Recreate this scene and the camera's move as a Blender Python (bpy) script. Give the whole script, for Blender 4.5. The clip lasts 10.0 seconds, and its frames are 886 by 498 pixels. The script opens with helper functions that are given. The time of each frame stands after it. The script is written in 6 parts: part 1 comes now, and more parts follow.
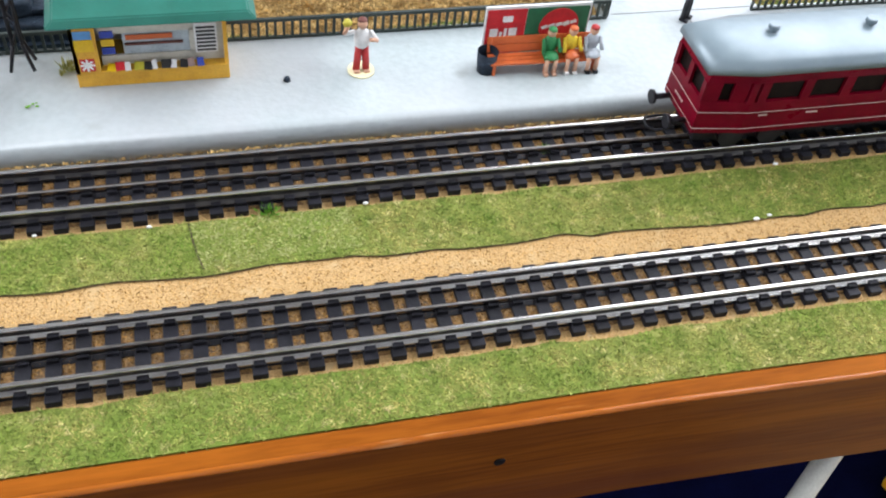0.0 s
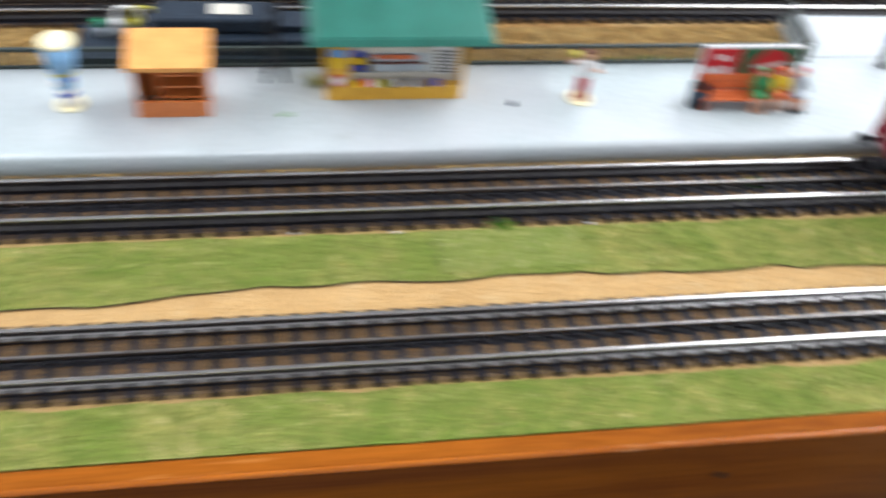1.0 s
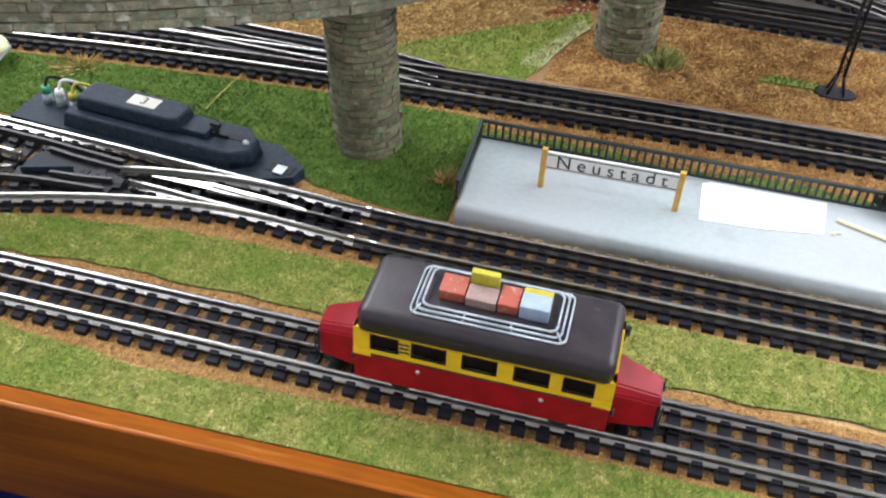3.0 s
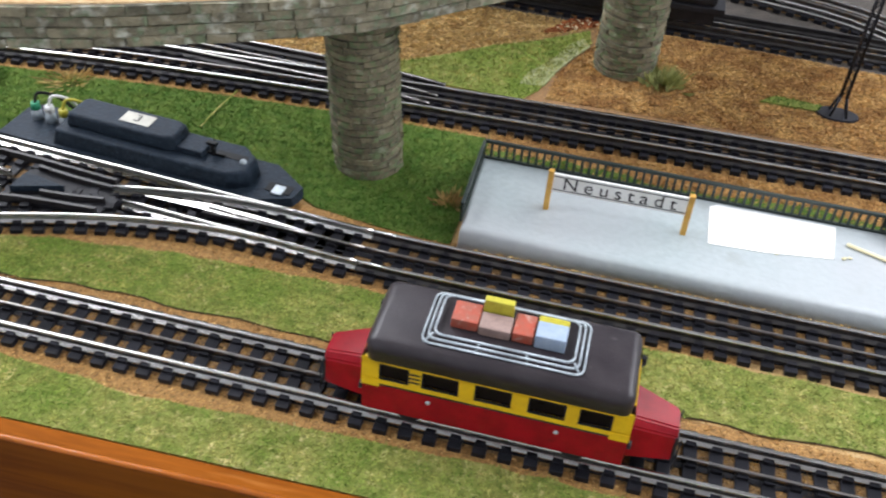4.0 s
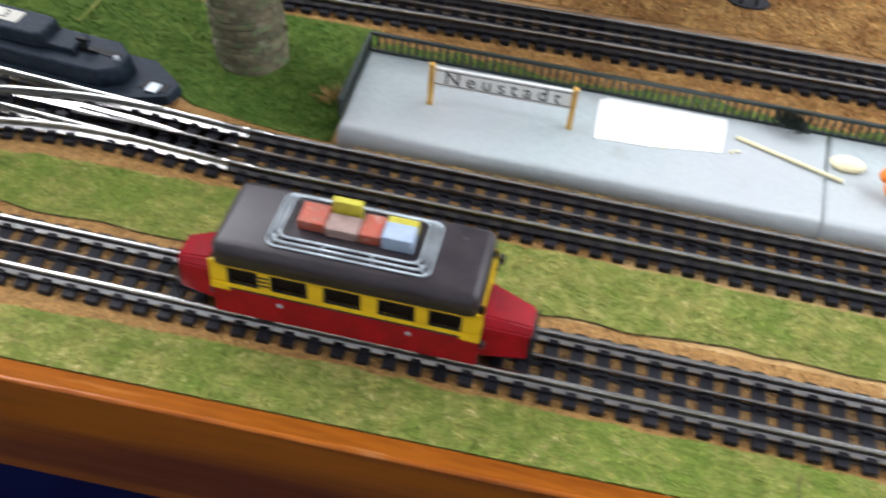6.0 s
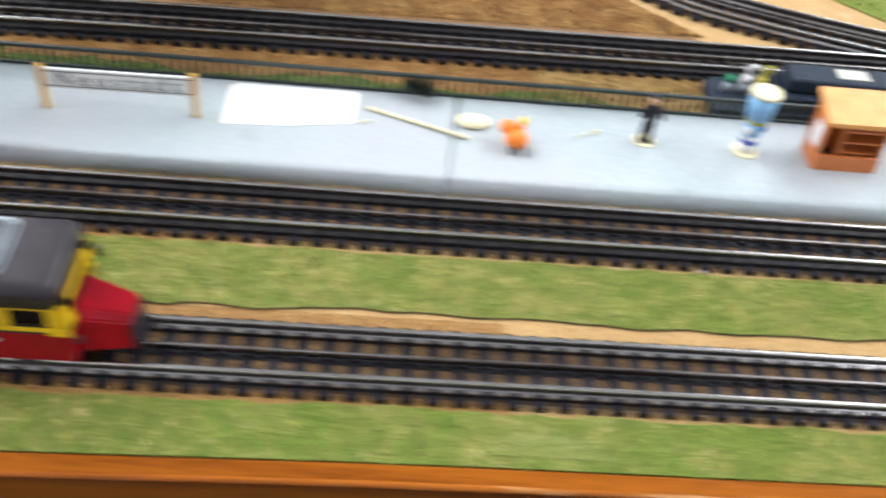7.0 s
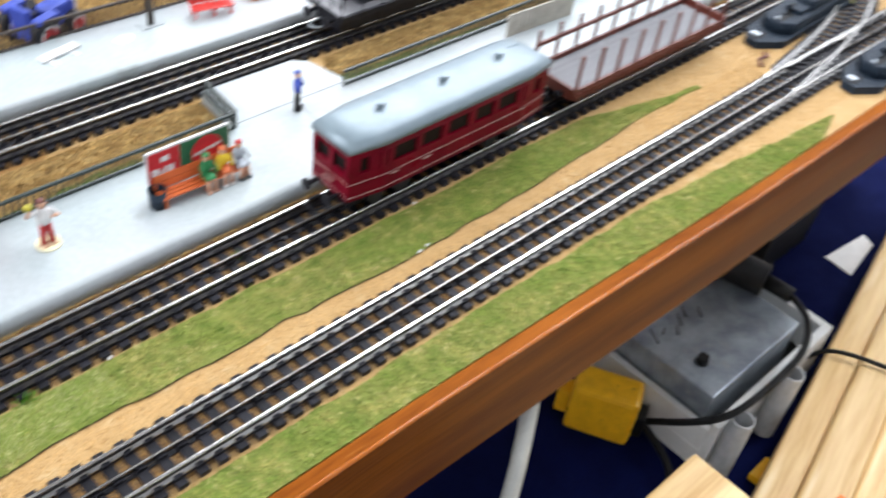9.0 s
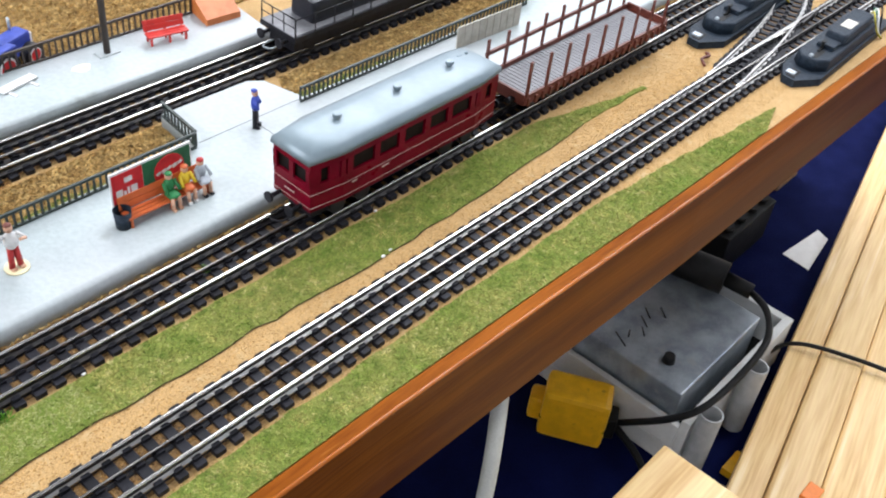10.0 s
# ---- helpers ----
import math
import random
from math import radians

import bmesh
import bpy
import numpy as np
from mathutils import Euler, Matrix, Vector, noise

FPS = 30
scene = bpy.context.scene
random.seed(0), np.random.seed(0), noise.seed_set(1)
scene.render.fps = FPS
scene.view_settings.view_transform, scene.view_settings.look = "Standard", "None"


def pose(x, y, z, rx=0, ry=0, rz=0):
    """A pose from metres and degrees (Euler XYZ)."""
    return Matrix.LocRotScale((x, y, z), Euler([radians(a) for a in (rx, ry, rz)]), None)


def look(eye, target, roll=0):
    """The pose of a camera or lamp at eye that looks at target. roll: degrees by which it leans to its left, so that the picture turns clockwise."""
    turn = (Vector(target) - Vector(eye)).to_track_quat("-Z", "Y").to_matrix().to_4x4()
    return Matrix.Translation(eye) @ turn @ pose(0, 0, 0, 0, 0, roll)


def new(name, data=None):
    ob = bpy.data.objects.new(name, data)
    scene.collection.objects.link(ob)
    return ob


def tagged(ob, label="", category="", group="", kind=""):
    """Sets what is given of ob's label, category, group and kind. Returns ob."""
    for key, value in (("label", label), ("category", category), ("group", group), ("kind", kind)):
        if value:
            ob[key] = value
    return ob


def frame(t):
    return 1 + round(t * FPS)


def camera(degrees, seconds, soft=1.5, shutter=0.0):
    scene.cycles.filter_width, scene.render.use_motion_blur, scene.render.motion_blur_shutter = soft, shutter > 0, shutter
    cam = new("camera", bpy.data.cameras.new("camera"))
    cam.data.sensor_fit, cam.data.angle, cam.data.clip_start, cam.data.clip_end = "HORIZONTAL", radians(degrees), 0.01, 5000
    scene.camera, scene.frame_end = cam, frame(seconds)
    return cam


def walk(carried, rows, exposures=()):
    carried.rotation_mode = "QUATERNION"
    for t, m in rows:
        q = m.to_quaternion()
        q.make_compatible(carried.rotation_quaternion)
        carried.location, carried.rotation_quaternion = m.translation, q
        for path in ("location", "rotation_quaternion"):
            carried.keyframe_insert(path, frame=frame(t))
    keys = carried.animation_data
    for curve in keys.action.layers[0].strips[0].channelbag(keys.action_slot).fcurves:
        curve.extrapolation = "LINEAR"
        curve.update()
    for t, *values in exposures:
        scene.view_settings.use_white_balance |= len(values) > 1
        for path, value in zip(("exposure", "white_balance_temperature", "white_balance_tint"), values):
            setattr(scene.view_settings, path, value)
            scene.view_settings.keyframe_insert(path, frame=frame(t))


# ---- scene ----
cam = camera(48.62, 10.0, 2.0, 0.8)
PATH = [
    (0.0, (0.2897, -0.15911, 0.21198), (0.29413, -0.14635, 0.19723), 8.02),
    (0.5, (0.28328, -0.16352, 0.21288), (0.28753, -0.15049, 0.19832), 7.12),
    (1.0, (0.2378, -0.16503, 0.22112), (0.24093, -0.1517, 0.20654), 7.48),
    (1.3, (0.19980, -0.17340, 0.22490), (0.20119, -0.15961, 0.21048), 5.31),
    (1.5, (0.17363, -0.18064, 0.2257), (0.1741, -0.1668, 0.21126), 3.77),
    (2.0, (0.07926, -0.18668, 0.20018), (0.07835, -0.17177, 0.18688), 4.07),
    (2.3, (-0.02030, -0.18710, 0.20220), (-0.02077, -0.17185, 0.18927), 6.24),
    (2.5, (-0.05177, -0.18833, 0.20942), (-0.05296, -0.17313, 0.19648), 8.26),
    (2.7, (-0.04108, -0.1931, 0.22251), (-0.04436, -0.17837, 0.20939), 3.34),
    (3.8, (-0.05136, -0.18371, 0.21936), (-0.05406, -0.1686, 0.20654), 4.82),
    (4.0, (-0.05366, -0.185, 0.21872), (-0.05642, -0.16991, 0.20588), 4.97),
    (4.5, (-0.0593, -0.18695, 0.22006), (-0.06233, -0.17182, 0.20734), 4.88),
    (5.0, (-0.05303, -0.18595, 0.21383), (-0.05566, -0.17108, 0.20071), 5.24),
    (5.2, (-0.05039, -0.18379, 0.21424), (-0.05295, -0.16913, 0.20088), 5.2),
    (6.3, (-0.01298, -0.16899, 0.21806), (-0.01443, -0.15531, 0.20354), 6.54),
    (6.5, (-0.01063, -0.17177, 0.20876), (-0.0096, -0.15751, 0.19478), 11.39),
    (6.8, (0.01190, -0.17290, 0.20910), (0.01388, -0.15841, 0.19546), 8.55),
    (7.0, (0.03912, -0.17298, 0.21033), (0.04066, -0.15851, 0.1966), 7.95),
    (7.3, (0.08840, -0.16720, 0.22810), (0.09044, -0.15384, 0.21336), 9.74),
    (7.5, (0.11574, -0.16232, 0.23701), (0.11918, -0.14961, 0.22196), 11.6),
    (7.8, (0.14159, -0.16002, 0.23652), (0.14647, -0.14737, 0.22181), 11.75),
    (8.0, (0.16359, -0.15715, 0.23218), (0.17008, -0.14513, 0.21757), 12.41),
    (8.2, (0.18420, -0.15470, 0.23340), (0.19238, -0.14369, 0.21884), 12.51),
    (8.5, (0.21144, -0.1534, 0.24161), (0.22093, -0.14315, 0.2273), 11.63),
    (9.0, (0.24239, -0.16794, 0.26065), (0.25375, -0.15839, 0.24724), 9.24),
    (9.5, (0.23051, -0.17643, 0.25987), (0.24253, -0.16704, 0.24693), 8.32),
    (10.0, (0.23357, -0.1792, 0.26082), (0.24562, -0.16985, 0.24789), 7.44),
]
walk(cam, [(t, look(eye, target, roll)) for t, eye, target, roll in PATH], [(0, -0.06), (1.5, -0.04), (2.3, 0.17), (2.8, 0.05), (4, -0.11), (5.2, -0.11), (6.3, -0.16), (6.8, -0.06), (8.4, -0.05), (9.0, 0.0), (9.5, -0.08), (10, -0.14)])

CM = 0.01
ZP = 0.8  # platform height, cm

# ---- light: a hall with rows of ceiling tubes ----
world = bpy.data.worlds.new("hall")
scene.world = world
world.use_nodes = True
world.node_tree.nodes["Background"].inputs["Color"].default_value = (0.93, 0.97, 1.0, 1)
world.node_tree.nodes["Background"].inputs["Strength"].default_value = 0.5


def tube_lamp(x, y, z, w, d, watts):
    data = bpy.data.lights.new("ceiling_tube", "AREA")
    data.shape, data.size, data.size_y, data.energy, data.color = "RECTANGLE", w, d, watts, (0.955, 0.98, 1.05)
    ob = new("ceiling_tube", data)
    ob.matrix_world = look((x, y, z), (x, y - 0.001, 0))


tube_lamp(-1.7, 1.0, 1.9, 1.3, 3.2, 148)
tube_lamp(2.3, 0.95, 1.9, 2.0, 3.4, 192)

# ---- materials ----


def pmat(name, c1, c2=None, size=0.5, rough=0.6, metal=0.0, bump=0.0, fine=0.08, c3=None, rnd=0.0, island=False, stretch=None, coat=0.0, spots=0.5, grain=0.1, spec=0.5, patch=None, patch_cm=6.0, patch_at=0.5):
    """Two colours mixed by coarse and fine noise (sizes in cm), an optional third in spots, a fourth in wide patches, and relief."""
    m = bpy.data.materials.new(name)
    m.use_nodes = True
    nt = m.node_tree
    b = nt.nodes["Principled BSDF"]
    b.inputs["Roughness"].default_value = rough
    b.inputs["Metallic"].default_value = metal
    b.inputs["Specular IOR Level"].default_value = spec
    b.inputs["Coat Weight"].default_value = coat
    b.inputs["Coat Roughness"].default_value = 0.12
    c2 = c2 or tuple(v * 0.75 for v in c1)
    tc = nt.nodes.new("ShaderNodeTexCoord")
    mp = nt.nodes.new("ShaderNodeMapping")
    nt.links.new(tc.outputs["Object"], mp.inputs["Vector"])
    if stretch:
        mp.inputs["Scale"].default_value = stretch
    if rnd and not island:
        own = nt.nodes.new("ShaderNodeMapRange")
        own.inputs["To Max"].default_value = 3.0
        nt.links.new(nt.nodes.new("ShaderNodeObjectInfo").outputs["Random"], own.inputs["Value"])
        nt.links.new(own.outputs["Result"], mp.inputs["Location"])

    def noise_tex(cm, detail):
        n = nt.nodes.new("ShaderNodeTexNoise")
        n.inputs["Scale"].default_value = 1 / (cm * CM)
        n.inputs["Detail"].default_value = detail
        nt.links.new(mp.outputs["Vector"], n.inputs["Vector"])
        return n

    def ramp(src, lo, hi):
        r = nt.nodes.new("ShaderNodeMapRange")
        r.inputs["From Min"].default_value, r.inputs["From Max"].default_value = lo, hi
        nt.links.new(src, r.inputs["Value"])
        return r.outputs["Result"]

    def mix(f, a, bcol, is_val=False):
        x = nt.nodes.new("ShaderNodeMix")
        x.data_type = "RGBA"
        if isinstance(f, float):
            x.inputs["Factor"].default_value = f
        else:
            nt.links.new(f, x.inputs["Factor"])
        for s, v in ((x.inputs["A"], a), (x.inputs["B"], bcol)):
            if isinstance(v, tuple):
                s.default_value = (*v, 1)
            else:
                nt.links.new(v, s)
        return x.outputs["Result"]

    big, small = noise_tex(size, 3), noise_tex(fine, 2)
    col = mix(ramp(big.outputs["Fac"], 0.35, 0.65), c1, c2)
    col = mix(ramp(small.outputs["Fac"], 0.38, 0.62), col, mix(min(1.0, 2.0 * grain), col, tuple(min(1, v * 1.45) for v in c1)))
    if c3:
        third = noise_tex(size * 0.6, 4)
        col = mix(ramp(third.outputs["Fac"], spots, spots + 0.12), col, c3)
    if patch:
        wide = noise_tex(patch_cm, 3)
        col = mix(ramp(wide.outputs["Fac"], patch_at - 0.09, patch_at + 0.12), col, mix(0.75, col, patch))
    if rnd:
        if island:
            src = nt.nodes.new("ShaderNodeNewGeometry").outputs["Random Per Island"]
        else:
            src = nt.nodes.new("ShaderNodeObjectInfo").outputs["Random"]
        hsv = nt.nodes.new("ShaderNodeHueSaturation")
        r = nt.nodes.new("ShaderNodeMapRange")
        r.inputs["To Min"].default_value, r.inputs["To Max"].default_value = 1 - rnd, 1 + rnd
        nt.links.new(src, r.inputs["Value"])
        nt.links.new(r.outputs["Result"], hsv.inputs["Value"])
        nt.links.new(col, hsv.inputs["Color"])
        col = hsv.outputs["Color"]
    nt.links.new(col, b.inputs["Base Color"])
    if bump:
        bp = nt.nodes.new("ShaderNodeBump")
        bp.inputs["Strength"].default_value = bump
        bp.inputs["Distance"].default_value = fine * CM * 0.5
        nt.links.new(small.outputs["Fac"], bp.inputs["Height"])
        nt.links.new(bp.outputs["Normal"], b.inputs["Normal"])
    rr = nt.nodes.new("ShaderNodeMapRange")
    rr.inputs["To Min"].default_value, rr.inputs["To Max"].default_value = rough * 0.75, min(1.0, rough * 1.25)
    nt.links.new(big.outputs["Fac"], rr.inputs["Value"])
    nt.links.new(rr.outputs["Result"], b.inputs["Roughness"])
    return m


M_GRAVEL = pmat("sand_gravel", (0.37, 0.235, 0.095), (0.28, 0.165, 0.06), 1.2, 0.9, bump=0.8, fine=0.05, c3=(0.47, 0.33, 0.16), spots=0.58, grain=0.5)
M_EARTH = pmat("red_brown_earth", (0.17, 0.09, 0.032), (0.09, 0.045, 0.017), 1.2, 0.9, bump=1.0, fine=0.07, c3=(0.27, 0.15, 0.055), spots=0.6, grain=0.5)
M_EARTH2 = pmat("brown_gravel", (0.25, 0.13, 0.036), (0.12, 0.062, 0.02), 0.28, 0.9, bump=1.2, fine=0.06, c3=(0.42, 0.24, 0.075), spots=0.55, grain=0.7)
M_STONES = pmat("gravel_grains", (0.48, 0.30, 0.11), (0.28, 0.155, 0.05), 0.3, 0.9, rnd=0.5, island=True, spec=0.1)
M_STONESD = pmat("dark_grains", (0.30, 0.165, 0.05), (0.08, 0.046, 0.02), 0.3, 0.9, rnd=0.45, island=True, spec=0.1)
M_BALLAST = pmat("dark_ballast", (0.16, 0.088, 0.029), (0.045, 0.029, 0.016), 0.22, 0.9, bump=1.2, fine=0.07, c3=(0.40, 0.24, 0.08), spots=0.58, grain=0.5, patch=(0.06, 0.045, 0.03), patch_cm=5.0, patch_at=0.58)
M_BALLASTD = pmat("black_ballast", (0.05, 0.04, 0.032), (0.03, 0.026, 0.022), 0.7, 0.9, bump=1.0, fine=0.08, grain=0.4)
M_GRASS = pmat("grass_mat", (0.13, 0.155, 0.033), (0.28, 0.28, 0.085), 0.35, 0.95, bump=0.8, fine=0.06, c3=(0.45, 0.40, 0.17), spots=0.6, spec=0.1, patch=(0.13, 0.20, 0.03), patch_cm=9.0, patch_at=0.5, grain=0.3)
M_GRASSG = pmat("green_mat", (0.065, 0.115, 0.022), (0.13, 0.17, 0.042), 0.5, 0.95, bump=0.8, fine=0.06, c3=(0.20, 0.22, 0.05), spots=0.66, spec=0.1, grain=0.3)
M_BLADE = pmat("grass_fibre", (0.14, 0.183, 0.038), (0.385, 0.34, 0.105), 0.6, 0.9, rnd=0.5, island=True, c3=(0.50, 0.43, 0.18), spots=0.57, spec=0.1, patch=(0.125, 0.208, 0.028), patch_cm=2.2, patch_at=0.53)
M_BLADE_G = pmat("green_fibre", (0.075, 0.15, 0.026), (0.16, 0.23, 0.05), 0.5, 0.9, rnd=0.4, island=True, c3=(0.27, 0.28, 0.075), spots=0.64, spec=0.1, patch=(0.055, 0.125, 0.018), patch_cm=5.0, patch_at=0.52)
M_PALEB = pmat("faded_fibre", (0.36, 0.37, 0.15), (0.26, 0.28, 0.09), 0.5, 0.9, rnd=0.3, island=True, spec=0.1)
M_STRAW = pmat("straw_fibre", (0.54, 0.38, 0.15), (0.34, 0.21, 0.07), 0.6, 0.9, rnd=0.55, island=True)
M_ESTRAW = pmat("earth_straw", (0.54, 0.34, 0.125), (0.32, 0.16, 0.052), 1.2, 0.9, rnd=0.55, island=True)
# the wide dark purplish patches paint shade onto the board's face
M_WOOD = pmat("lacquered_wood", (0.205, 0.066, 0.008), (0.10, 0.028, 0.006), 1.8, 0.34, bump=0.08, fine=0.14, stretch=(0.06, 1, 1), c3=(0.30, 0.095, 0.012), spots=0.64, grain=0.12, spec=0.03, patch=(0.05, 0.014, 0.013), patch_cm=2.6, patch_at=0.43)
# lighter colour and flecks stand in for highlights on the top edge
M_EDGE = pmat("worn_lacquer_edge", (0.26, 0.076, 0.008), (0.16, 0.042, 0.005), 1.0, 0.42, bump=0.3, fine=0.12, stretch=(0.1, 1, 1), c3=(0.42, 0.17, 0.04), spots=0.64, grain=0.12, spec=0.02)
# pale spots on the lip: worn lacquer and painted highlights together
M_LIP = pmat("lacquered_lip", (0.34, 0.10, 0.012), (0.22, 0.055, 0.006), 1.2, 0.2, bump=0.6, fine=0.25, stretch=(0.12, 1, 1), c3=(0.62, 0.37, 0.16), spots=0.6, coat=0.12, spec=0.2)
M_SLEEPER = pmat("black_plastic", (0.009, 0.009, 0.012), (0.016, 0.016, 0.021), 0.4, 0.5, rnd=0.3, bump=0.2, spec=0.2)
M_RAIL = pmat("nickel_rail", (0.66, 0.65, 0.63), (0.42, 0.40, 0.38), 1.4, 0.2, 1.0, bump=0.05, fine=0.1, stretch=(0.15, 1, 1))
# paler turnout web: grey-green nickel, with its lit sides put into the colour
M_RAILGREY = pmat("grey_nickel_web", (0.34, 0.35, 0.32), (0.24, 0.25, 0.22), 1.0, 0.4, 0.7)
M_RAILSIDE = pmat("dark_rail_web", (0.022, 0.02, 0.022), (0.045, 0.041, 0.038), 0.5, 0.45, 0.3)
M_RAILMID = pmat("tarnished_rail", (0.42, 0.40, 0.38), (0.10, 0.09, 0.085), 2.0, 0.28, 1.0, stretch=(0.3, 1, 1))
M_BLACK = pmat("black_paint", (0.012, 0.012, 0.015), (0.022, 0.022, 0.027), 0.5, 0.42, spec=0.2)
M_ROOFB = pmat("brown_black_roof", (0.017, 0.013, 0.016), (0.030, 0.024, 0.027), 0.7, 0.36, bump=0.15, c3=(0.085, 0.075, 0.075), spots=0.7, spec=0.4, grain=0.2)
M_RED = pmat("red_enamel", (0.29, 0.003, 0.011), (0.20, 0.002, 0.008), 0.8, 0.24, grain=0.06, spec=0.2, c3=(0.14, 0.004, 0.008), spots=0.68)
M_DKRED = pmat("dark_red_body", (0.145, 0.002, 0.012), (0.105, 0.001, 0.009), 0.8, 0.3, grain=0.06, spec=0.08)
M_YEL = pmat("yellow_enamel", (0.74, 0.47, 0.008), (0.62, 0.38, 0.007), 0.6, 0.35, grain=0.06, c3=(0.42, 0.24, 0.01), spots=0.7)
M_SILVER = pmat("silver_roof", (0.19, 0.245, 0.275), (0.165, 0.215, 0.245), 2.0, 0.38, 0.2, grain=0.04, fine=0.3, coat=0.1)
M_GLASS = pmat("dark_window", (0.006, 0.005, 0.005), (0.012, 0.008, 0.007), 0.4, 0.3, spec=0.05)
M_GREYM = pmat("grey_metal", (0.42, 0.47, 0.50), (0.30, 0.34, 0.37), 0.4, 0.4, 0.3)
M_CREAMLINE = pmat("cream_line", (0.55, 0.42, 0.38))
M_CASE_R = pmat("red_luggage", (0.36, 0.06, 0.03), (0.27, 0.09, 0.06), 0.3, 0.6, c3=(0.38, 0.24, 0.2), spots=0.58)
M_CASE_P = pmat("dusty_luggage", (0.28, 0.19, 0.165), (0.22, 0.15, 0.13), 0.3, 0.7)
M_CASE_B = pmat("pale_blue_luggage", (0.24, 0.31, 0.41), (0.30, 0.36, 0.44), 0.3, 0.6)
M_CASE_Y = pmat("olive_luggage", (0.42, 0.38, 0.03), (0.34, 0.29, 0.02), 0.3, 0.5)
M_PLAT = pmat("painted_platform", (0.375, 0.425, 0.43), (0.335, 0.385, 0.39), 3.0, 0.45, bump=0.15, fine=0.25, c3=(0.275, 0.305, 0.29), spots=0.64, grain=0.08, patch=(0.41, 0.42, 0.435), patch_cm=9.0)
M_FENCE = pmat("dark_green_plastic", (0.012, 0.022, 0.018), (0.02, 0.03, 0.026), 0.4, 0.45)
M_FENCEB = pmat("brown_plastic", (0.035, 0.024, 0.018), (0.05, 0.035, 0.026), 0.4, 0.5)
M_PSTONE = pmat("pier_stone", (0.17, 0.143, 0.088), (0.06, 0.054, 0.034), 0.55, 0.8, bump=1.2, fine=0.1, rnd=0.3, c3=(0.115, 0.15, 0.07), spots=0.5, patch=(0.36, 0.36, 0.27), patch_cm=0.5, patch_at=0.68, grain=0.2)
M_GLUE = pmat("dried_glue", (0.30, 0.30, 0.17), (0.18, 0.22, 0.07), 0.35, 0.7, bump=0.6, fine=0.08, grain=0.3, spec=0.2)
M_RUBBLE = pmat("brick_rubble", (0.36, 0.115, 0.045), (0.20, 0.07, 0.03), 0.4, 0.9, rnd=0.5, island=True, spec=0.1)
M_STONE = pmat("viaduct_stone", (0.20, 0.175, 0.115), (0.085, 0.078, 0.052), 0.6, 0.8, bump=1.2, fine=0.1, rnd=0.3, c3=(0.125, 0.155, 0.09), spots=0.52, patch=(0.46, 0.46, 0.39), patch_cm=0.45, patch_at=0.63)
M_JOINT = pmat("dark_joint", (0.12, 0.108, 0.08), (0.16, 0.14, 0.10), 0.4, 0.9, bump=0.5)
M_DECK = pmat("viaduct_gravel", (0.56, 0.38, 0.20), (0.42, 0.27, 0.13), 0.5, 0.9, bump=1.0, fine=0.1, c3=(0.66, 0.5, 0.3), spots=0.55)
M_ANTHR = pmat("anthracite_plastic", (0.010, 0.016, 0.025), (0.024, 0.036, 0.052), 0.22, 0.5, bump=0.8, fine=0.08, spec=0.14, c3=(0.05, 0.072, 0.095), spots=0.62, grain=0.3)
M_WHITE = pmat("white_card", (0.82, 0.82, 0.80), (0.76, 0.76, 0.74), 1.0, 0.6, spec=0.15, grain=0.05)
M_SIGN = pmat("sign_board", (0.80, 0.80, 0.77), (0.74, 0.74, 0.71), 1.0, 0.8, spec=0.05)
M_INK = pmat("black_ink", (0.02, 0.02, 0.02))
M_POST = pmat("ochre_wood", (0.62, 0.36, 0.07), (0.5, 0.27, 0.05), 0.3, 0.5)
M_ROOFG = pmat("green_roof", (0.010, 0.105, 0.075), (0.014, 0.135, 0.10), 1.2, 0.4, bump=0.05)
M_KIOSK = pmat("kiosk_yellow", (0.66, 0.36, 0.03), (0.55, 0.28, 0.02), 0.6, 0.45)
M_GREYP = pmat("grey_panel", (0.50, 0.48, 0.41), (0.42, 0.40, 0.34), 0.5, 0.5)
M_ORANGE = pmat("orange_plastic", (0.55, 0.17, 0.045), (0.47, 0.13, 0.03), 0.5, 0.45)
M_ORANGEL = pmat("pale_orange_roof", (0.72, 0.34, 0.10), (0.62, 0.27, 0.07), 0.5, 0.4)
M_BRIGHTO = pmat("bright_orange", (0.85, 0.22, 0.02), (0.75, 0.18, 0.015), 0.3, 0.5)
M_BENCH = pmat("bench_orange", (0.55, 0.12, 0.03), (0.45, 0.09, 0.02), 0.5, 0.45)
M_BENCHR = pmat("bench_red", (0.60, 0.04, 0.03), (0.5, 0.03, 0.025), 0.5, 0.45)
M_PRED = pmat("poster_red", (0.55, 0.012, 0.02))
M_PGRN = pmat("poster_green", (0.012, 0.12, 0.05))
M_SKIN = pmat("figure_skin", (0.62, 0.36, 0.24))
M_CLG = pmat("figure_green", (0.02, 0.2, 0.06))
M_CLY = pmat("figure_yellow", (0.8, 0.55, 0.03))
M_CLW = pmat("figure_white", (0.75, 0.75, 0.74))
M_CLR = pmat("figure_red", (0.40, 0.02, 0.02))
M_CLB = pmat("figure_blue", (0.03, 0.06, 0.36))
M_CLS = pmat("figure_skyblue", (0.10, 0.28, 0.55))
M_CLSL = pmat("figure_pale_blue", (0.22, 0.42, 0.62), (0.16, 0.34, 0.56), 0.3, 0.45)
M_CLGREY = pmat("figure_grey", (0.42, 0.46, 0.5))
M_CREAM = pmat("cream_plastic", (0.78, 0.70, 0.45), (0.7, 0.62, 0.38), 0.4, 0.5)
